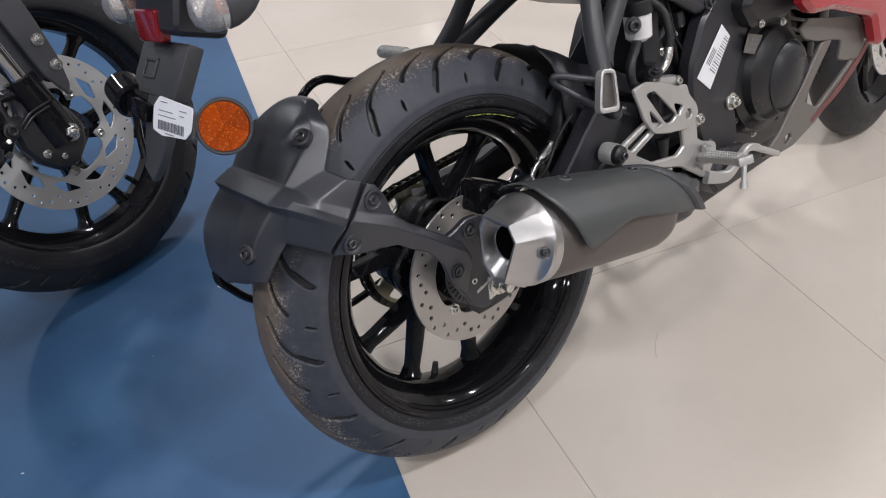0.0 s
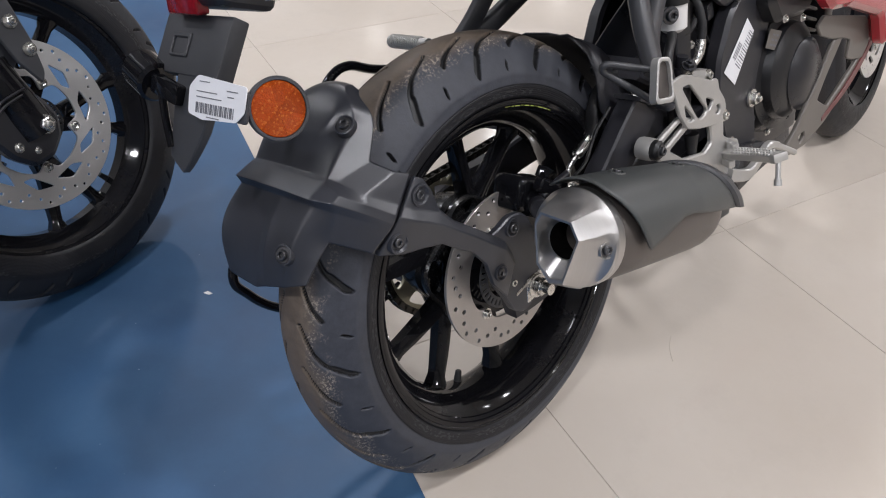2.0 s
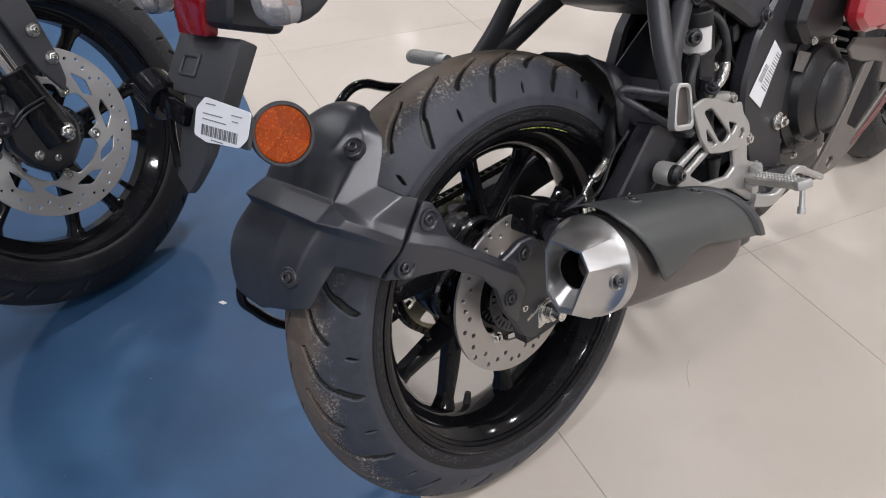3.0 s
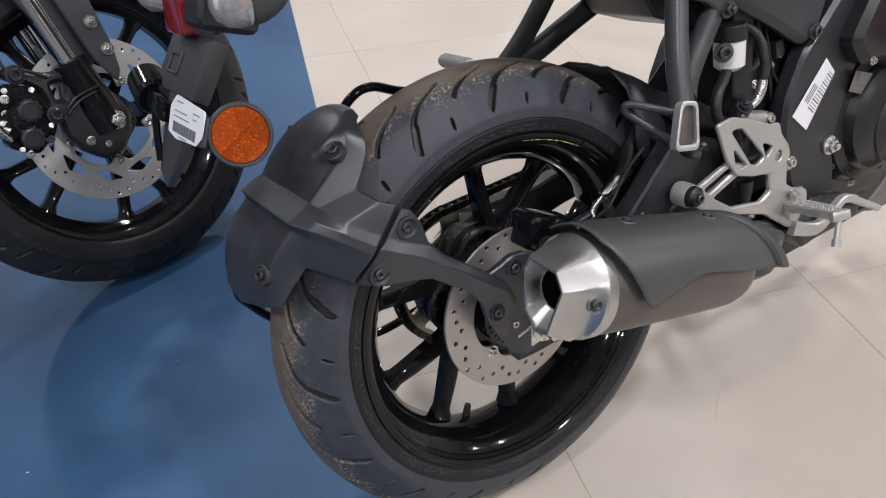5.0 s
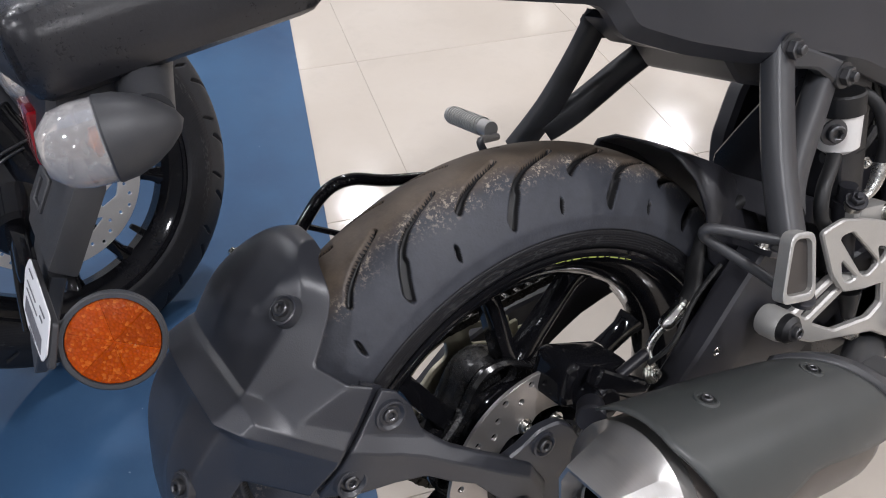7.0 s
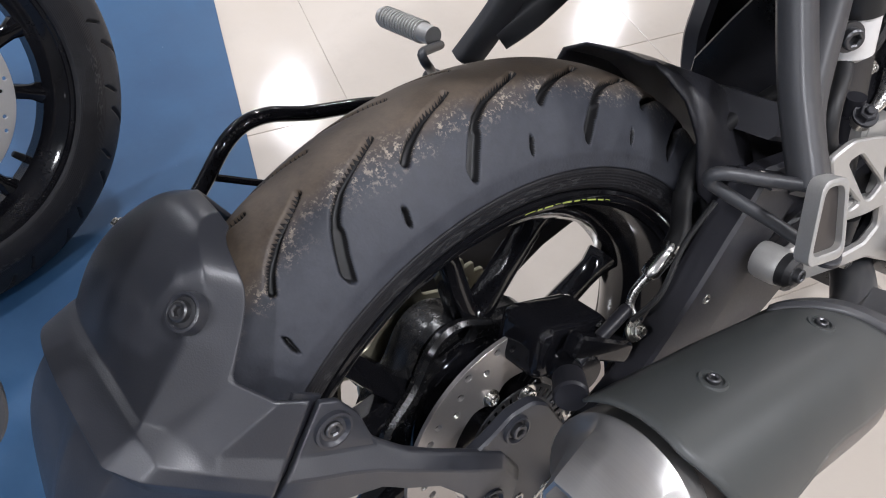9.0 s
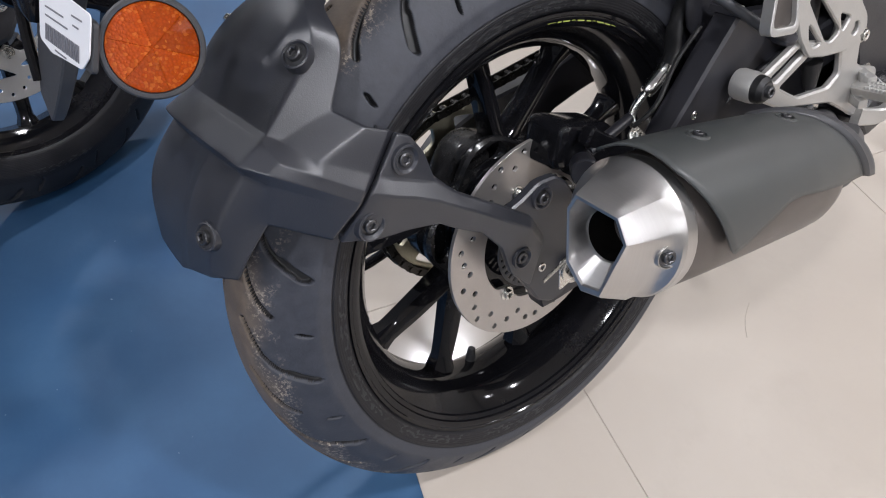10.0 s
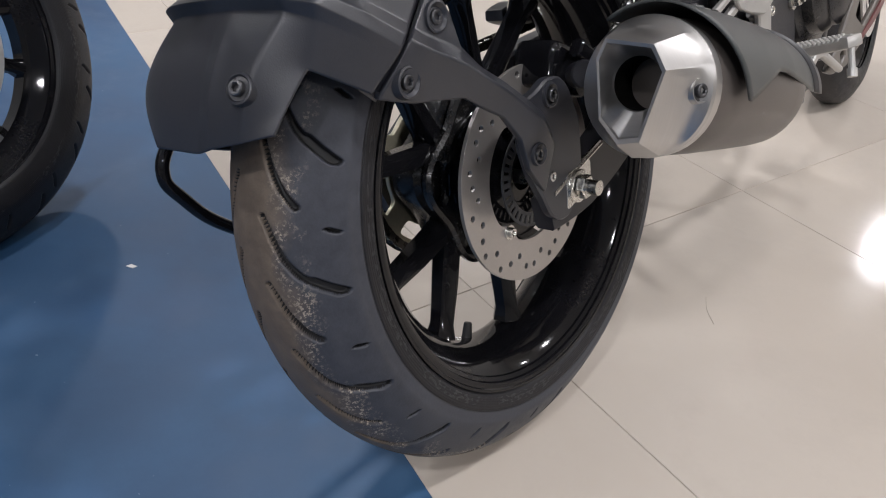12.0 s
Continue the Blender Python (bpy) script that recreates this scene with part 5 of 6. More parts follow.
for k in range(7):
    bp("cooling_fin", moved(rounded(0.200, 0.150, 0.006, 0.002, 1), pose(0, 0.790, 0.120 + 0.020 * k, -20)), ENGINE, "", engine)

PAN_LINE = [(.770, .104), (.812, .104), (.745, .047), (.712, .014), (.757, -.012), (.800, .004), (.860, .026), (.915, .049), (.912, .028), (.857, -.003), (.798, -.022), (.753, -.039), (.674, -.056), (.610, -.052), (.575, -.040), (.631, -.012), (.672, .022), (.710, .050), (.742, .080)]
pan = bp("belly_pan", plate(soften(PAN_LINE, 0.006, 2), 0.008, [soften([(.641, -.029), (.664, -.027), (.668, -.037), (.650, -.045)], 0.003, 2)], 0.002, side_at(0.165)), PAN, "bronze-grey plastic belly pan")
bp("pan_upper", plate(soften([(.690, .150), (.716, .162), (.901, .114), (.934, .092), (.922, .030), (.850, .046), (.826, .056), (.836, .088), (.800, .100), (.750, .112), (.705, .130)], 0.005), 0.006, b=0.0015, m=side_at(0.168)), PAN, "", pan)
bp("pan_edge", beam([(0.168, 0.735, -0.030), (0.170, 0.800, -0.012), (0.170, 0.857, 0.008), (0.170, 0.925, 0.044), (0.172, 1.000, 0.110)], [(0.004, 0.008), (0.004, 0.012), (0.004, 0.014), (0.004, 0.014), (0.004, 0.014)], soft=0.3), DUSTYRED, "dusty red painted pan edge", pan)
bp("under_cover", plate(soften([(.610, -.040), (.590, -.056), (.526, -.060), (.466, -.068), (.440, -.030), (.480, .010), (.560, -.010)], 0.006, 2), 0.060, b=0.006, m=side_at(0.120)), ENGINE, "", pan)
for y, z, r in ((.742, .098, .012), (.800, .060, .008), (.760, .070, .010), (.840, .030, .009), (.690, .060, .008)):
    bp("fitting", moved(lathe([(0, 0.0), (0, r), (0.012, r * 0.9), (0.014, 0.0)], 14, closed=False), toward((0.120, y, z), (1, -0.2, 0.1))), ZINC if r > 0.009 else ENGINEGREY, "", pan)
shroud = bp("tank_shroud", plate(soften([(.640, .210), (.672, .182), (.740, .172), (.890, .118), (.912, .060), (.932, .052), (.990, .102), (1.050, .260), (.980, .420), (.760, .430), (.690, .320)], 0.012), 0.030, b=0.008, m=side_at(0.190)), RED, "glossy red tank shroud")
bp("radiator", merged(moved(rounded(0.200, 0.040, 0.220, 0.008), pose(0, 0.930, 0.180, -12)), moved(rounded(0.150, 0.030, 0.160, 0.008), pose(0, 0.900, -0.020, -12))), ENGINE, "black radiator", engine)
bp("down_pipe", tube([(0.03, 0.86, 0.14), (0.05, 0.92, 0.04), (0.05, 0.88, -0.06), (0.03, 0.76, -0.115), (0.02, 0.66, -0.12)], 0.017, 16), PAN, "", engine)

# seat unit, tail and inner fender
PANEL = [(.050, .440), (.062, .415), (.119, .388), (.193, .360), (.261, .344), (.336, .316), (.420, .268), (.472, .234), (.496, .240), (.520, .290), (.560, .380), (.640, .560), (-.120, .560), (-.060, .470)]
panel = bp("side_panel", plate(soften(PANEL, 0.014, 3), 0.028, b=0.010, m=side_at(0.118)), PLASTIC, "matte black side panel under the seat")
bp("panel", plate(soften(PANEL, 0.014, 3), 0.028, b=0.010, m=side_at(-0.118, 0, 0.036)), PLASTIC, "", panel)
bolt(panel, (0.133, 0.486, 0.252), (1, 0, 0), 0.0080, DARKBOLT)
seat = bp("seat", merged(moved(rounded(0.230, 0.640, 0.090, 0.030, 4), pose(0, 0.260, 0.560)), moved(rounded(0.200, 0.300, 0.070, 0.030, 4), pose(0, -0.060, 0.600))), RUBBER, "black seat")
under = bp("under_tray", merged(moved(rounded(0.170, 0.560, 0.020, 0.006), pose(0, 0.140, 0.438, -14)), plate(soften([(.180, .386), (.213, .352), (.240, .348), (.262, .314), (.331, .288), (.420, .262), (.420, .380), (.300, .400)], 0.006, 2), 0.120, b=0.004, m=side_at(0))), PLASTIC, "black plastic tray under the seat")
bp("subframe_rail", tube([(0.100, -0.060, 0.510), (0.104, 0.080, 0.466), (0.108, 0.200, 0.410), (0.112, 0.330, 0.346), (0.114, 0.480, 0.276)], 0.0115, 14), SATIN, "", under)
bp("subframe_rail", tube([(-0.100, -0.060, 0.510), (-0.104, 0.080, 0.466), (-0.108, 0.200, 0.410), (-0.112, 0.330, 0.346), (-0.114, 0.480, 0.276)], 0.0115, 14), SATIN, "", under)
rows = []
for a in (37, 38, 40, 42, 44, 46, 48, 51, 55, 60, 66, 72):
    r = 0.330 + 0.0012 * min(a - 37, 12)
    xr = float(np.interp(a, (37, 40, 44, 50), (0.036, 0.062, 0.074, 0.080)))
    rr = float(np.interp(a, (37, 40, 44, 50), (0.328, 0.312, 0.290, 0.256)))
    row = ((-0.066, r - 0.030), (-0.062, r - 0.010), (-0.040, r), (0.0, r + 0.002), (xr * 0.6, r), (xr * 0.95, (r + rr) / 2 + 0.003), (xr + 0.002, rr))
    rows.append([(x, q * math.sin(radians(a)), q * math.cos(radians(a))) for x, q in row])
inner = bp("inner_fender", skin(rows, closed=False, caps=False), SATIN, "satin black inner fender in front of the tyre", angle=50)
mod = inner.modifiers.new("thick", "SOLIDIFY")
mod.thickness = 0.003
bp("fender_stay", beam([(0.060, 0.270, 0.200), (0.050, 0.340, 0.160), (0.040, 0.420, 0.120)], [(0.080, 0.030), (0.090, 0.030), (0.080, 0.030)], soft=0.3), SATIN, "", inner)
shock = bp("rear_shock", merged(tube([(0.045, 0.396, 0.070), (0.045, 0.400, 0.330)], 0.022, 16)), RUBBER, "black rear shock absorber with its spring")
coil = [(0.045 + 0.030 * math.cos(a), 0.396 + 0.030 * math.sin(a), 0.090 + 0.200 * a / 44) for a in np.arange(0, 44, 0.5)]
bp("spring", tube(coil, 0.0045, 8, 1), SATIN, "", shock)

# wires and small fittings behind the fluid cup
loom = bp("wire_loom", tube([(0.100, 0.402, 0.300), (0.104, 0.410, 0.262), (0.104, 0.420, 0.226), (0.102, 0.436, 0.190), (0.098, 0.446, 0.150)], 0.0036, 8), RUBBER, "black wire loom with cable ties and small connectors")
bp("wire", tube([(0.100, 0.420, 0.290), (0.106, 0.424, 0.250), (0.108, 0.432, 0.210), (0.106, 0.452, 0.176), (0.100, 0.446, 0.130)], 0.0020, 8), RUBBER, "", loom)
bp("wire", tube([(0.096, 0.340, 0.222), (0.106, 0.366, 0.220), (0.106, 0.392, 0.222), (0.100, 0.420, 0.232)], 0.0055, 10), RUBBER, "", loom)
for x, y, z in ((0.108, 0.412, 0.250), (0.106, 0.424, 0.216)):
    bp("cable_tie", moved(rounded(0.011, 0.011, 0.004, 0.001, 1), pose(x, y, z, 15)), RUBBER, "", loom)
bp("connector", moved(rounded(0.016, 0.018, 0.024, 0.003, 2), pose(0.104, 0.444, 0.236, 10)), ENGINE, "", loom)
for y, z in ((0.436, 0.214), (0.418, 0.236), (0.456, 0.226), (0.404, 0.196)):
    bolt(loom, (0.102, y, z), (1, -0.2, 0.2), 0.0042, ZINC)

# fuel tank, steering head and bars, which join the front end to the rest
tank = bp("fuel_tank", moved(rounded(0.260, 0.460, 0.200, 0.070, 5), pose(0, 0.720, 0.540, -6)), GLOSS, "gloss black fuel tank")
bp("steering_head", tube([(0.0, 1.085, 0.360), (0.0, 1.020, 0.600)], 0.030, 18), SATIN, "", tank)
bp("spine", beam([(0.0, 0.560, 0.380), (0.0, 0.820, 0.440), (0.0, 1.060, 0.460)], [(0.070, 0.080), (0.080, 0.080), (0.060, 0.080)], soft=0.3), SATIN, "", tank)
bp("fork_yoke", moved(rounded(0.230, 0.060, 0.030, 0.010, 2), pose(0, 1.110, 0.545, 20)), SATIN, "", tank)
bp("handlebar", tube([(-0.360, 0.880, 0.640), (-0.260, 0.960, 0.640), (-0.080, 1.060, 0.610), (0.080, 1.060, 0.610), (0.260, 0.960, 0.640), (0.360, 0.880, 0.640)], 0.012, 12), SATIN, "", tank)
bp("headlamp", moved(rounded(0.180, 0.120, 0.150, 0.045, 4), pose(0, 1.215, 0.480, -12)), SATIN, "", tank)

# ---- tail: lamp, plate holder, turn signals, side reflector ----
tail = bp("tail_bracket", moved(rounded(0.128, 0.018, 0.060, 0.003, 2), pose(-0.011, -0.3065, 0.388, -35.7)), BRACKET, "dark grey plastic number-plate bracket under the tail lamp")
bp("bracket_neck", merged(moved(rounded(0.118, 0.060, 0.070, 0.012, 3), pose(0.0, -0.270, 0.452, -20))), SATIN, "", tail)
part("recess", plate(soften([(-.018, -.012), (.018, -.012), (.018, .012), (-.018, .012)], 0.003), 0.004, [soften([(-.014, -.009), (.014, -.009), (.014, .007), (-.014, .007)], 0.002)], 0.001, pose(-0.030, -0.3150, 0.3925, 54.3)), BRACKET, tail)
bp("bracket_leg", beam([(0.012, -0.324, 0.368), (0.004, -0.342, 0.330), (-0.018, -0.359, 0.286)], [(0.078, 0.010), (0.064, 0.010), (0.030, 0.008)], soft=0.25), BRACKET, "", tail)
bp("hook", merged(moved(lathe([(-0.022, 0.0), (-0.022, 0.017), (-0.018, 0.0205), (0.018, 0.0205), (0.022, 0.017), (0.022, 0.0)], 32, closed=False), toward((-0.078, -0.336, 0.364), (-0.92, 0.1, 0.3))), moved(rounded(0.050, 0.012, 0.020, 0.004, 2), pose(-0.030, -0.342, 0.356, -20, 12)), tube([(-0.038, -0.345, 0.356), (-0.034, -0.352, 0.330), (-0.028, -0.358, 0.302)], 0.004, 10)), GLOSS, "", tail)
bp("tail_lamp", moved(rounded(0.060, 0.014, 0.034, 0.004, 3), pose(-0.014, -0.303, 0.436, -8)), REDLENS, "red tail lamp lens", tail)
bp("tail_cowl", merged(moved(rounded(0.230, 0.170, 0.050, 0.018, 4), pose(-0.010, -0.222, 0.500, 4)), moved(rounded(0.180, 0.260, 0.040, 0.014, 3), pose(0.0, -0.060, 0.520, -6))), ENGINE, "black tail cowl", tail)
rail = bp("grab_tube", tube([(-0.100, -0.270, 0.492), (-0.085, -0.296, 0.488), (-0.030, -0.300, 0.484), (0.060, -0.292, 0.482)], 0.014, 14), SATIN, "black tube with a strip of pale blue tape", tail)
bp("blue_tape", tube([(-0.062, -0.2985, 0.4890), (-0.030, -0.3015, 0.4865), (-0.014, -0.3005, 0.4860)], 0.0138, 14), TAPE, "strip of pale blue tape", tail)
tab = Matrix.Translation((0.010, -0.3466, 0.353)) @ pose(0, 0, 0, 66, 0, 1)
bp("label_tab", plate(soften([(0.006, -0.011), (0.106, -0.013), (0.106, 0.015), (0.014, 0.020)], 0.004), 0.004, b=0.0008, m=tab @ pose(0, 0, -0.003)), BRACKET, "", tail)
bp("paper_label", plate(soften([(0.010, -0.0125), (0.036, -0.0165), (0.056, -0.0150), (0.094, -0.0130), (0.106, -0.0040), (0.1075, 0.0190), (0.024, 0.0235), (0.009, 0.0120)], 0.004, 3), 0.0008, b=0.0002, m=tab), PAPER, "white paper label with printed barcode", tail)
bars = []
for k in range(24):
    x = 0.024 + 0.0028 * k
    w = 0.0009 if k % 3 else 0.0018
    bars.append(plate([(x, -0.0105), (x + w, -0.0105), (x + w, -0.001), (x, -0.001)], 0.0004, b=0.00004, m=tab @ pose(0, 0, 0.0008)))
for x, y, w in ((0.028, 0.0175, 0.018), (0.076, 0.0125, 0.018), (0.024, 0.0085, 0.036), (0.024, 0.0035, 0.044), (0.078, 0.0075, 0.010), (0.044, -0.0135, 0.022)):
    bars.append(plate([(x, y), (x + w, y), (x + w, y + 0.0009), (x, y + 0.0009)], 0.0004, b=0.00004, m=tab @ pose(0, 0, 0.0008)))
bp("print", merged(*bars), INK, "", tail)
face = toward((0.1150, -0.313, 0.343), (0.97, -0.18, 0.18)) @ Matrix.Scale(0.92, 4)
housing = part("side_reflector", lathe([(-0.014, 0.0), (-0.014, 0.020), (-0.006, 0.030), (0.003, 0.0312), (0.0042, 0.0300), (0.0042, 0.0275), (-0.001, 0.0270), (-0.001, 0.0)], 48, closed=False), BRACKET, bike, "round amber side reflector in a black housing", UP @ face)
wedge = []
for k in range(6):
    a0, a1 = radians(60 * k + 30), radians(60 * k + 90)
    ring = [(0.0, 0.0)] + [(0.0270 * math.cos(a0 + (a1 - a0) * i / 8), 0.0270 * math.sin(a0 + (a1 - a0) * i / 8)) for i in range(9)]
    wedge.append(plate(ring, 0.0030, b=0.0004, m=side_at(0.0016)))
for w in wedge:
    part("amber_lens", w, AMBER, housing, "amber prismatic lens wedge")
part("stalk", tube([(-0.012, 0, 0), (-0.030, -0.010, 0.004), (-0.058, -0.020, 0.006)], (0.010, 0.008), 12), BRACKET, housing)


def turn_signal(side):
    m = UP @ Matrix.Translation((side * 0.126, -0.276, 0.453)) @ pose(0, 0, 0, 0, 0, -90 - side * 8)
    # drawn along x, which points to the rear
    sh = [(-0.034, 0.0), (-0.031, 0.006), (-0.024, 0.0125), (-0.015, 0.0180), (-0.005, 0.0215), (0.004, 0.0225), (0.006, 0.0210)]
    b = part("turn_signal", lathe(sh, 40, closed=False), BRACKET, bike, "dark grey bullet turn signal with a clear lens", m)
    part("clear_lens", lathe([(0.005, 0.0216), (0.016, 0.0216), (0.026, 0.0195), (0.034, 0.0120), (0.037, 0.0)], 40, closed=False), CLEAR, b, "clear lens")
    part("mirror_cup", lathe([(0.004, 0.0206), (-0.004, 0.0160), (-0.010, 0.0080), (-0.011, 0.0)], 32, closed=False), ALU, b)
    part("bulb", lathe([(-0.010, 0.004), (0.002, 0.006), (0.010, 0.005), (0.013, 0.0)], 16, closed=False), ORANGE, b)
    part("stalk", tube([(-0.020, -side * 0.010, 0.004), (-0.022, -side * 0.040, 0.012), (-0.026, -side * 0.085, 0.020)], (0.012, 0.018), 14), BRACKET, b)
    return b


turn_signal(1)
turn_signal(-1)

# sari guard tube on the chain side
loop_tube = bp("sari_guard", tube([(-0.120, 0.130, 0.205), (-0.118, 0.040, 0.250), (-0.112, -0.030, 0.274), (-0.106, -0.070, 0.291), (-0.108, -0.098, 0.286), (-0.112, -0.132, 0.255), (-0.116, -0.215, 0.180), (-0.118, -0.285, 0.118), (-0.118, -0.302, 0.090), (-0.118, -0.292, 0.066), (-0.118, -0.255, 0.022), (-0.116, -0.150, -0.050), (-0.112, -0.060, -0.045)], 0.0062, 12), GLOSS, "gloss black bent tube guard beside the chain")
bp("stay", tube([(-0.113, -0.118, 0.258), (-0.112, -0.060, 0.222), (-0.110, 0.020, 0.190)], 0.0030, 8), GLOSS, "", loop_tube)
stand = bp("side_stand", tube([(-0.100, 0.480, -0.060), (-0.190, 0.500, -0.190), (-0.245, 0.515, -0.236)], (0.011, 0.009), 12), SATIN, "black side stand leg")

# front wheel of the same motorcycle, seen beyond the belly pan
FRONT = UP @ pose(-0.035, 1.390, -0.023, 0, 0, 6)
front_rim = wheel(bike, FRONT, ("front_tyre", "front_rim", "black front tyre"), 0.293, 0.055, 0.045, 0.231, 0, TYRE_CLEAN, 20)
front_disc(bike, FRONT, 0.058)
fork = bp("front_fork", merged(tube([(0.060, 1.410, -0.034), (0.078, 1.270, 0.250)], 0.024, 18), tube([(-0.130, 1.390, -0.034), (-0.112, 1.250, 0.250)], 0.024, 18)), SATIN, "black front fork sliders")
bp("stanchion", merged(tube([(0.078, 1.275, 0.240), (0.095, 1.130, 0.520)], 0.0185, 18), tube([(-0.112, 1.255, 0.240), (-0.095, 1.130, 0.520)], 0.0185, 18)), CHROME, "", fork)
bp("front_axle", tube([(-0.155, 1.378, -0.023), (0.088, 1.402, -0.023)], 0.009, 14), ZINC, "", fork)
bp("front_caliper", moved(rounded(0.050, 0.060, 0.100, 0.010, 3), pose(0.045, 1.285, 0.040, -20, 0, 6)), SATIN, "black front brake caliper", fork)

# ---- the motorcycle parked beside it: its front end ----
bike_b = tagged(new("motorcycle"), "second black motorcycle parked beside, front wheel with drilled disc", "motorcycle")
AXLE_B = 0.302
bike_b.matrix_world = pose(-0.7856, -0.3108, 0.286, 0, -20.7, 11.03) @ pose(0, 0, -AXLE_B)
UPB = pose(0, 0, AXLE_B)


def bq(name, bm, material, label="", parent=None, angle=32):
    return part(name, bm, material, parent or bike_b, label, None if parent else UPB, angle)


wheel(bike_b, UPB, ("front_tyre", "front_rim", "black front tyre with short tread cuts"), 0.302, 0.055, 0.045, 0.231, 1, TYRE_CLEAN, 65.3, -34.6, (5.0, 14.2))
disc_b = front_disc(bike_b, UPB, 0.045, 192)


def fork_at(z, side=1):
    """The fork leg's middle line at a height over the axle."""
    return (0.068 * side, -0.006 - 0.190 * z, z)


fork_b = bq("front_fork", merged(tube([fork_at(-0.010), fork_at(0.050), fork_at(0.112)], (0.034, 0.034, 0.031, 0.0285), 32), tube([fork_at(-0.010, -1), fork_at(0.112, -1)], 0.026, 20)), GLOSS, "satin black fork sliders with chromed tubes")
bq("collar", lathe([(0, 0.019), (0, 0.0300), (0.010, 0.0300), (0.012, 0.0275), (0.013, 0.019)], 32), GLOSS, "", fork_b).matrix_basis = toward(fork_at(0.104), (0, -0.19, 1))
for s in (1, -1):
    bq("stanchion", tube([fork_at(0.110, s), fork_at(0.520, s)], 0.0182, 28), CHROME, "chromed fork tube", fork_b)
LUG = [(-.035, .112), (-.066, .108), (-.090, .118), (-.116, .130), (-.130, .136), (-.138, .126), (-.130, .114), (-.110, .104), (-.092, .086), (-.090, .064), (-.100, .048), (-.094, .034), (-.080, .030), (-.084, .006), (-.066, -.032), (-.038, -.058), (.000, -.054), (.027, -.028), (.036, .004), (.026, .034), (.008, .064)]
bq("axle_clamp", plate(soften(LUG, 0.008, 3), 0.030, [soften([(-.072, .090), (-.052, .088), (-.060, .060), (-.074, .064)], 0.004, 2)], 0.007, side_at(0.068)), ENGINE, "black cast fork foot with caliper lugs", fork_b)
bq("sensor_ring", plate(ring2(0.043, 60), 0.003, [ring2(0.030, 36)] + [[(q * math.cos(radians(12 * k + t)), q * math.sin(radians(12 * k + t))) for q, t in ((0.033, -2), (0.040, -2), (0.040, 3), (0.033, 3))] for k in range(30)], 0.0003, side_at(0.064, 0.004, 0.002)), ENGINEGREY, "", disc_b)
bolt(fork_b, (0.0965, 0.000, 0.002), (1, 0, 0), 0.0115, ZINC, "axle_bolt", head="hex")
for y, z, r in ((-0.050, -0.018, 0.0055), (-0.024, -0.034, 0.004)):
    bolt(fork_b, (0.083, y, z), (1, 0, 0), r, ZINC)
for z, y1 in ((0.060, -0.006), (0.052, -0.014)):
    bq("casting_rib", tube([(0.092, -0.066, z - 0.014), (0.100, -0.045, z), (0.104, y1, z + 0.006)], 0.0022, 8), ENGINE, "", fork_b)
STAY_B = [(-.070, .420), (-.010, .420), (.026, .270), (.037, .200), (.044, .126), (.041, .078), (.030, .060), (.006, .106), (-.018, .218), (-.040, .320)]
stay_b = bq("fender_stay", plate(soften(STAY_B, 0.006, 3), 0.008, b=0.002, m=side_at(0.094)), BRACKET, "dark grey fender stay held by two bolts")
for y, z in ((.024, .165), (.033, .117)):
    bolt(stay_b, (0.099, y, z), (1, 0, 0), 0.0078, ZINC, head="hex")
part("print", merged(*[plate([(-.020 + .005 * k, .262), (-.016 + .005 * k, .262), (-.014 + .005 * k, .270), (-.018 + .005 * k, .270)], 0.0005, b=0.0001, m=side_at(0.0985)) for k in range(6)]), PAPER, stay_b)
CAL_B = [(-.142, .116), (-.160, .088), (-.174, .017), (-.136, -.009), (-.098, .012), (-.086, .034), (-.092, .080), (-.112, .102)]
cal_b = bq("front_caliper", merged(plate(soften(CAL_B, 0.010, 3), 0.044, b=0.006, m=side_at(0.066)), moved(rounded(0.020, 0.050, 0.070, 0.008, 3), pose(0.092, -0.132, 0.046, 18)), moved(rounded(0.026, 0.020, 0.040, 0.005, 2), pose(0.088, -0.164, 0.050, 12))), GLOSS, "black two-piston front brake caliper")
for y, z in ((-.124, .064), (-.138, .022)):
    part("piston_cap", lathe([(0, 0.0), (0, 0.018), (0.008, 0.0175), (0.010, 0.013), (0.008, 0.012), (0.008, 0.0)], 28, closed=False), ENGINE, cal_b, m=toward((0.096, y, z), (1, 0, 0)))
for y, z, r, mat in ((-.120, .122, .0105, ENGINE), (-.088, .044, .0100, ENGINE), (-.150, .092, .005, ZINC), (-.158, .070, .0045, ZINC), (-.166, .040, .005, ZINC), (-.150, -.002, .0045, ZINC), (-.112, .010, .0045, DARKBOLT)):
    bolt(cal_b, (0.094, y, z), (1, 0, 0), r, mat)
for y, z in ((-.124, .064), (-.138, .022)):
    for k in range(12):
        a = radians(30 * k)
        bq("cap_rib", moved(rounded(0.009, 0.003, 0.004, 0.0008, 1), pose(0.101, y + 0.0175 * math.cos(a), z + 0.0175 * math.sin(a), 30 * k)), ENGINE, "", cal_b)
for k, (y, z) in enumerate(((-.146, .104), (-.168, .082), (-.170, .058), (-.108, .092), (-.160, .010), (-.104, .030))):
    bq("fitting", moved(lathe([(0, 0.0), (0, 0.0048), (0.006, 0.0044), (0.007, 0.0)], 12, closed=False), toward((0.099, y, z), (1, -0.2 + 0.1 * (k % 3), 0.3))), ZINC if k % 2 else CAST, "", cal_b)
bq("bleed_nipple", tube([(0.094, -0.176, 0.060), (0.098, -0.164, 0.044)], (0.004, 0.006), 10), ZINC, "", cal_b)
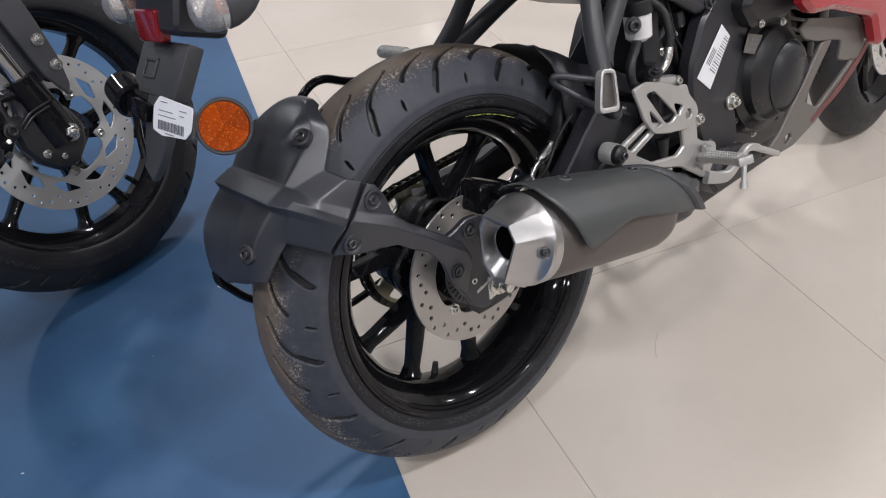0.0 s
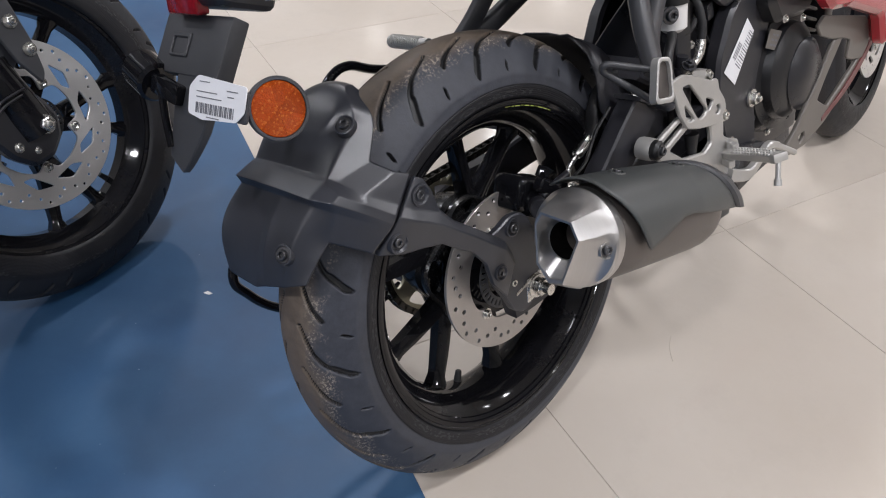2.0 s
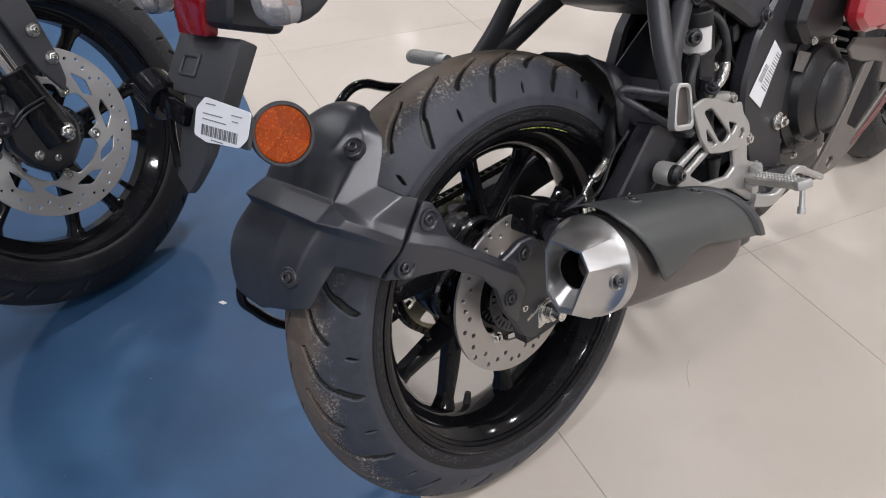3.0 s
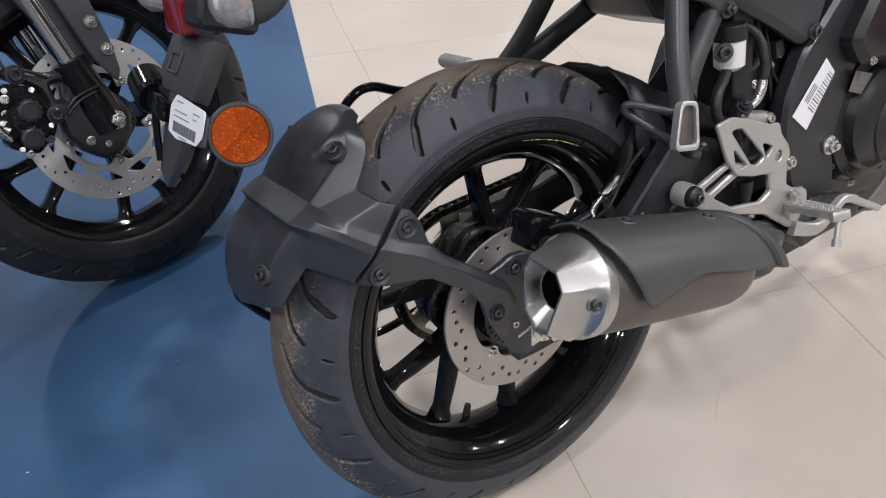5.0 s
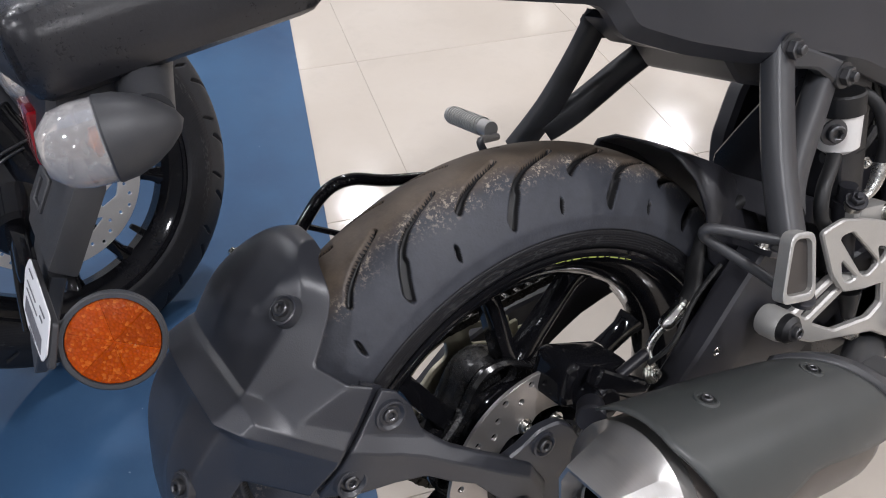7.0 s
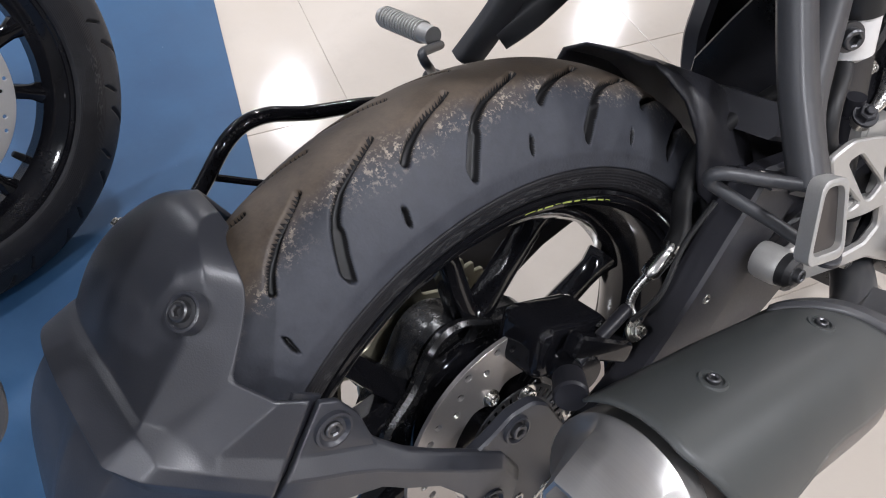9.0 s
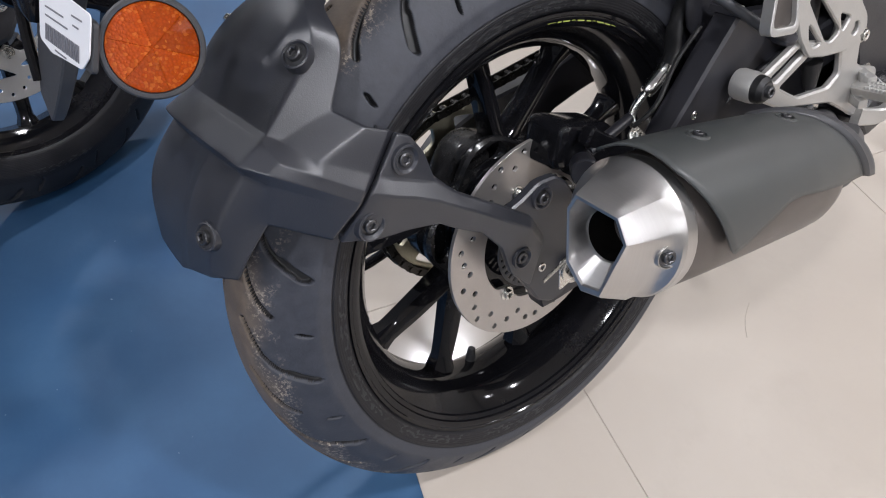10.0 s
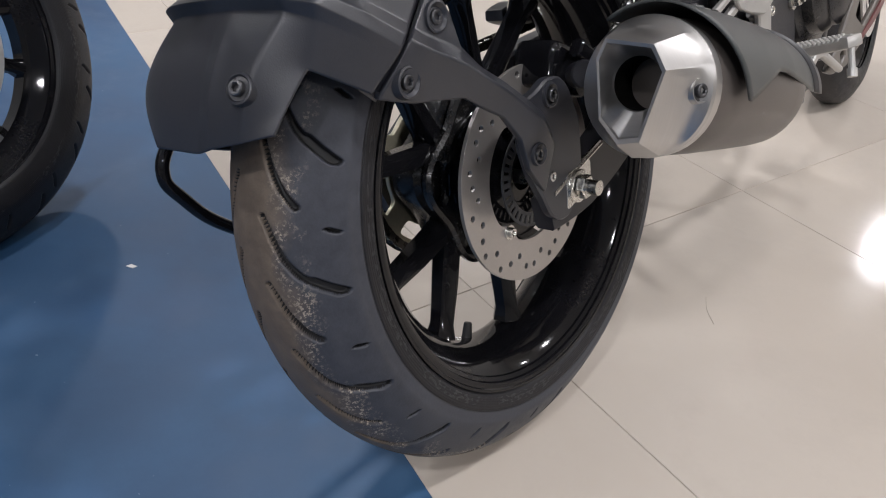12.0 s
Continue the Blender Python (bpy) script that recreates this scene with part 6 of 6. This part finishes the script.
bq("hose_end", tube([(0.096, -0.168, 0.030), (0.102, -0.180, 0.050), (0.100, -0.186, 0.100)], 0.0050, 10), ZINC, "", cal_b)
bq("hose", tube([(0.100, -0.186, 0.096), (0.094, -0.186, 0.180), (0.085, -0.176, 0.300), (0.070, -0.190, 0.480)], 0.0055, 10), RUBBER, "", cal_b)
bq("sensor_cable", tube([(0.080, -0.070, 0.100), (0.092, -0.100, 0.122), (0.088, -0.130, 0.140), (0.070, -0.120, 0.240), (0.060, -0.130, 0.400)], 0.0030, 8), RUBBER, "", cal_b)
rows = []
for i in range(15):
    a = radians(-66 + 62 * i / 14)
    rows.append([(x, (0.318 - d) * math.sin(a), (0.318 - d) * math.cos(a)) for x, d in ((-0.072, 0.050), (-0.066, 0.016), (-0.040, 0.003), (0, 0), (0.040, 0.003), (0.066, 0.016), (0.072, 0.050))])
fend = bq("front_fender", skin(rows, closed=False, caps=False), PLASTIC, "matte black front fender")
mod = fend.modifiers.new("thick", "SOLIDIFY")
mod.thickness = 0.003
bq("fender_side", plate(soften([(-.140, .420), (-.020, .420), (-.012, .240), (.012, .150), (.018, .108), (-.004, .090), (-.026, .108), (-.060, .200)], 0.008, 3), 0.006, b=0.0015, m=side_at(0.0785, 0, 0)), PLASTIC, "", fend)
bq("front_end", merged(moved(rounded(0.200, 0.060, 0.070, 0.020, 3), pose(0, -0.150, 0.520, 17)), moved(rounded(0.220, 0.120, 0.160, 0.050, 4), pose(0, -0.080, 0.640, 10))), ENGINE, "black fork clamps and headlamp shell")
# rest of the machine, unseen: made bulky so it shades the floor sheet
core = bq("engine", moved(rounded(0.300, 0.420, 0.360, 0.050, 3), pose(0, -0.660, 0.120)), ENGINE, "black engine and frame")
bq("tank", moved(rounded(0.280, 0.480, 0.220, 0.080, 5), pose(0, -0.560, 0.560, 6)), ENGINE, "", core)
bq("seat", moved(rounded(0.260, 0.640, 0.090, 0.035, 3), pose(0, -1.060, 0.520, -4)), RUBBER, "", core)
bq("tail", moved(rounded(0.200, 0.360, 0.100, 0.040, 3), pose(0, -1.340, 0.560, -14)), ENGINE, "", core)
bq("spine", beam([(0.0, -0.140, 0.500), (0.0, -0.360, 0.460), (0.0, -0.800, 0.400), (0.0, -1.100, 0.460)], [(0.070, 0.080), (0.090, 0.090), (0.120, 0.100), (0.150, 0.060)], soft=0.3), ENGINE, "", core)
bq("down_tube", beam([(0.0, -0.190, 0.420), (0.0, -0.330, 0.200), (0.0, -0.440, -0.020)], [(0.050, 0.050), (0.060, 0.060), (0.120, 0.060)], soft=0.3), ENGINE, "", core)
for s in (-1, 1):
    bq("radiator_shroud", plate(soften([(-.300, .420), (-.560, .300), (-.600, .480), (-.420, .600), (-.290, .540)], 0.020), 0.020, b=0.005, m=side_at(0.150 * s)), ENGINE, "", core)
    bq("swingarm", beam([(0.095 * s, -0.860, 0.080), (0.100 * s, -1.100, 0.040), (0.100 * s, -1.350, 0.000)], [(0.030, 0.070), (0.030, 0.060), (0.026, 0.044)], soft=0.25), ENGINE, "", core)
bq("handlebar", tube([(-0.360, -0.330, 0.660), (-0.240, -0.240, 0.660), (-0.080, -0.170, 0.620), (0.080, -0.170, 0.620), (0.240, -0.240, 0.660), (0.360, -0.330, 0.660)], 0.012, 12), ENGINE, "", core)
bq("rear_rim", lathe([(-0.050, 0.196), (-0.050, 0.226), (0.0, 0.212), (0.050, 0.226), (0.050, 0.196), (0.0, 0.186)], 64), GLOSS, "", core).location.y = -1.325
for k in range(5):
    t = radians(72 * k)
    bq("rear_spoke", beam([(0, -1.325, 0), (0, -1.325 + 0.200 * math.cos(t), 0.200 * math.sin(t))], [(0.040, 0.050), (0.026, 0.030)], soft=0.3), GLOSS, "", core)
bq("rear_tyre", lathe([(-0.055, 0.230), (-0.064, 0.262), (-0.045, 0.296), (0.0, 0.310), (0.045, 0.296), (0.064, 0.262), (0.055, 0.230), (0.0, 0.210)], 64), TYRE_CLEAN, "black rear tyre").location.y = -1.325

# ---- the tiled floor and the blue sheet, piece by piece ----
def floor_point(u, v, turn):
    return Vector((u * math.cos(turn) - v * math.sin(turn), u * math.sin(turn) + v * math.cos(turn)))


GAP = 0.0010
tile_bm = rounded(TILE_SIZE - GAP, TILE_SIZE - GAP, 0.010, 0.0008, 1)
tile_turn = pose(0, 0, 0, 0, 0, math.degrees(JOINT_TURN))
tile, rest = None, []
for i in range(-16, 17):
    for j in range(-16, 17):
        c = floor_point(-JOINT_C + (i + 0.5) * TILE_SIZE, JOINT_A + (j + 0.5) * TILE_SIZE, JOINT_TURN)
        if max(abs(c.x), abs(c.y)) > ROOM - 0.05:
            continue
        mm = Matrix.Translation((c.x, c.y, -0.005)) @ tile_turn
        if (c - Vector((0.0, 1.6))).length < 3.4:
            if tile is None:
                tile = part("tile", tile_bm, TILE, floor, m=mm)
            else:
                again(tile, floor, mm)
        else:
            rest.append(mm)
verts, faces = [], []
h = (TILE_SIZE - GAP) / 2
for mm in rest:
    k = len(verts)
    verts += [tuple(mm @ Vector(p)) for p in ((-h, -h, 0.005), (h, -h, 0.005), (h, h, 0.005), (-h, h, 0.005))]
    faces.append((k, k + 1, k + 2, k + 3))
me = bpy.data.meshes.new("far_tiles")
me.from_pydata(verts, [], faces)
me.materials.append(TILE)
far = new("far_tiles", me)
far.parent = floor
tagged(far, "cream polished floor tiles farther off", kind="stuff")

# the blue sheet covers everything on the near side of a straight edge
a, b = floor_point(-9.5, MAT_EDGE, MAT_TURN), floor_point(9.5, MAT_EDGE, MAT_TURN)
c, d = floor_point(9.5, MAT_EDGE - 5.2, MAT_TURN), floor_point(-9.5, MAT_EDGE - 5.2, MAT_TURN)
sheet = tagged(part("floor_sheet", moved(plate([tuple(p) for p in (a, b, c, d)], 0.0022, b=0.0006), pose(0, 0, 0.0011)), BLUE), "worn blue vinyl floor sheet with scuffs and pale flecks", "floor", kind="structure")
random.seed(4)
fleck = part("paint_fleck", plate([(-.008, -.003), (.004, -.004), (.008, .002), (-.003, .004)], 0.0012, b=0.0002), SPECK, sheet, m=pose(-0.497, -0.168, 0.0026, 0, 0, 25))
for x, y, s in ((0.10, -0.62, 0.35), (-0.12, -0.50, 0.25), (0.02, -0.56, 0.2), (-0.32, -0.62, 0.3), (0.21, -0.55, 0.22)):
    again(fleck, sheet, pose(x, y, 0.0026, 0, 0, random.uniform(0, 360)) @ Matrix.Scale(s, 4))
# a hair-thin scratch on the tile beside the wheel
part("scratch", tube([(0.160, 0.382, 0.0002), (0.175, 0.352, 0.0002), (0.196, 0.328, 0.0002)], 0.0007, 6), GROUT, floor)
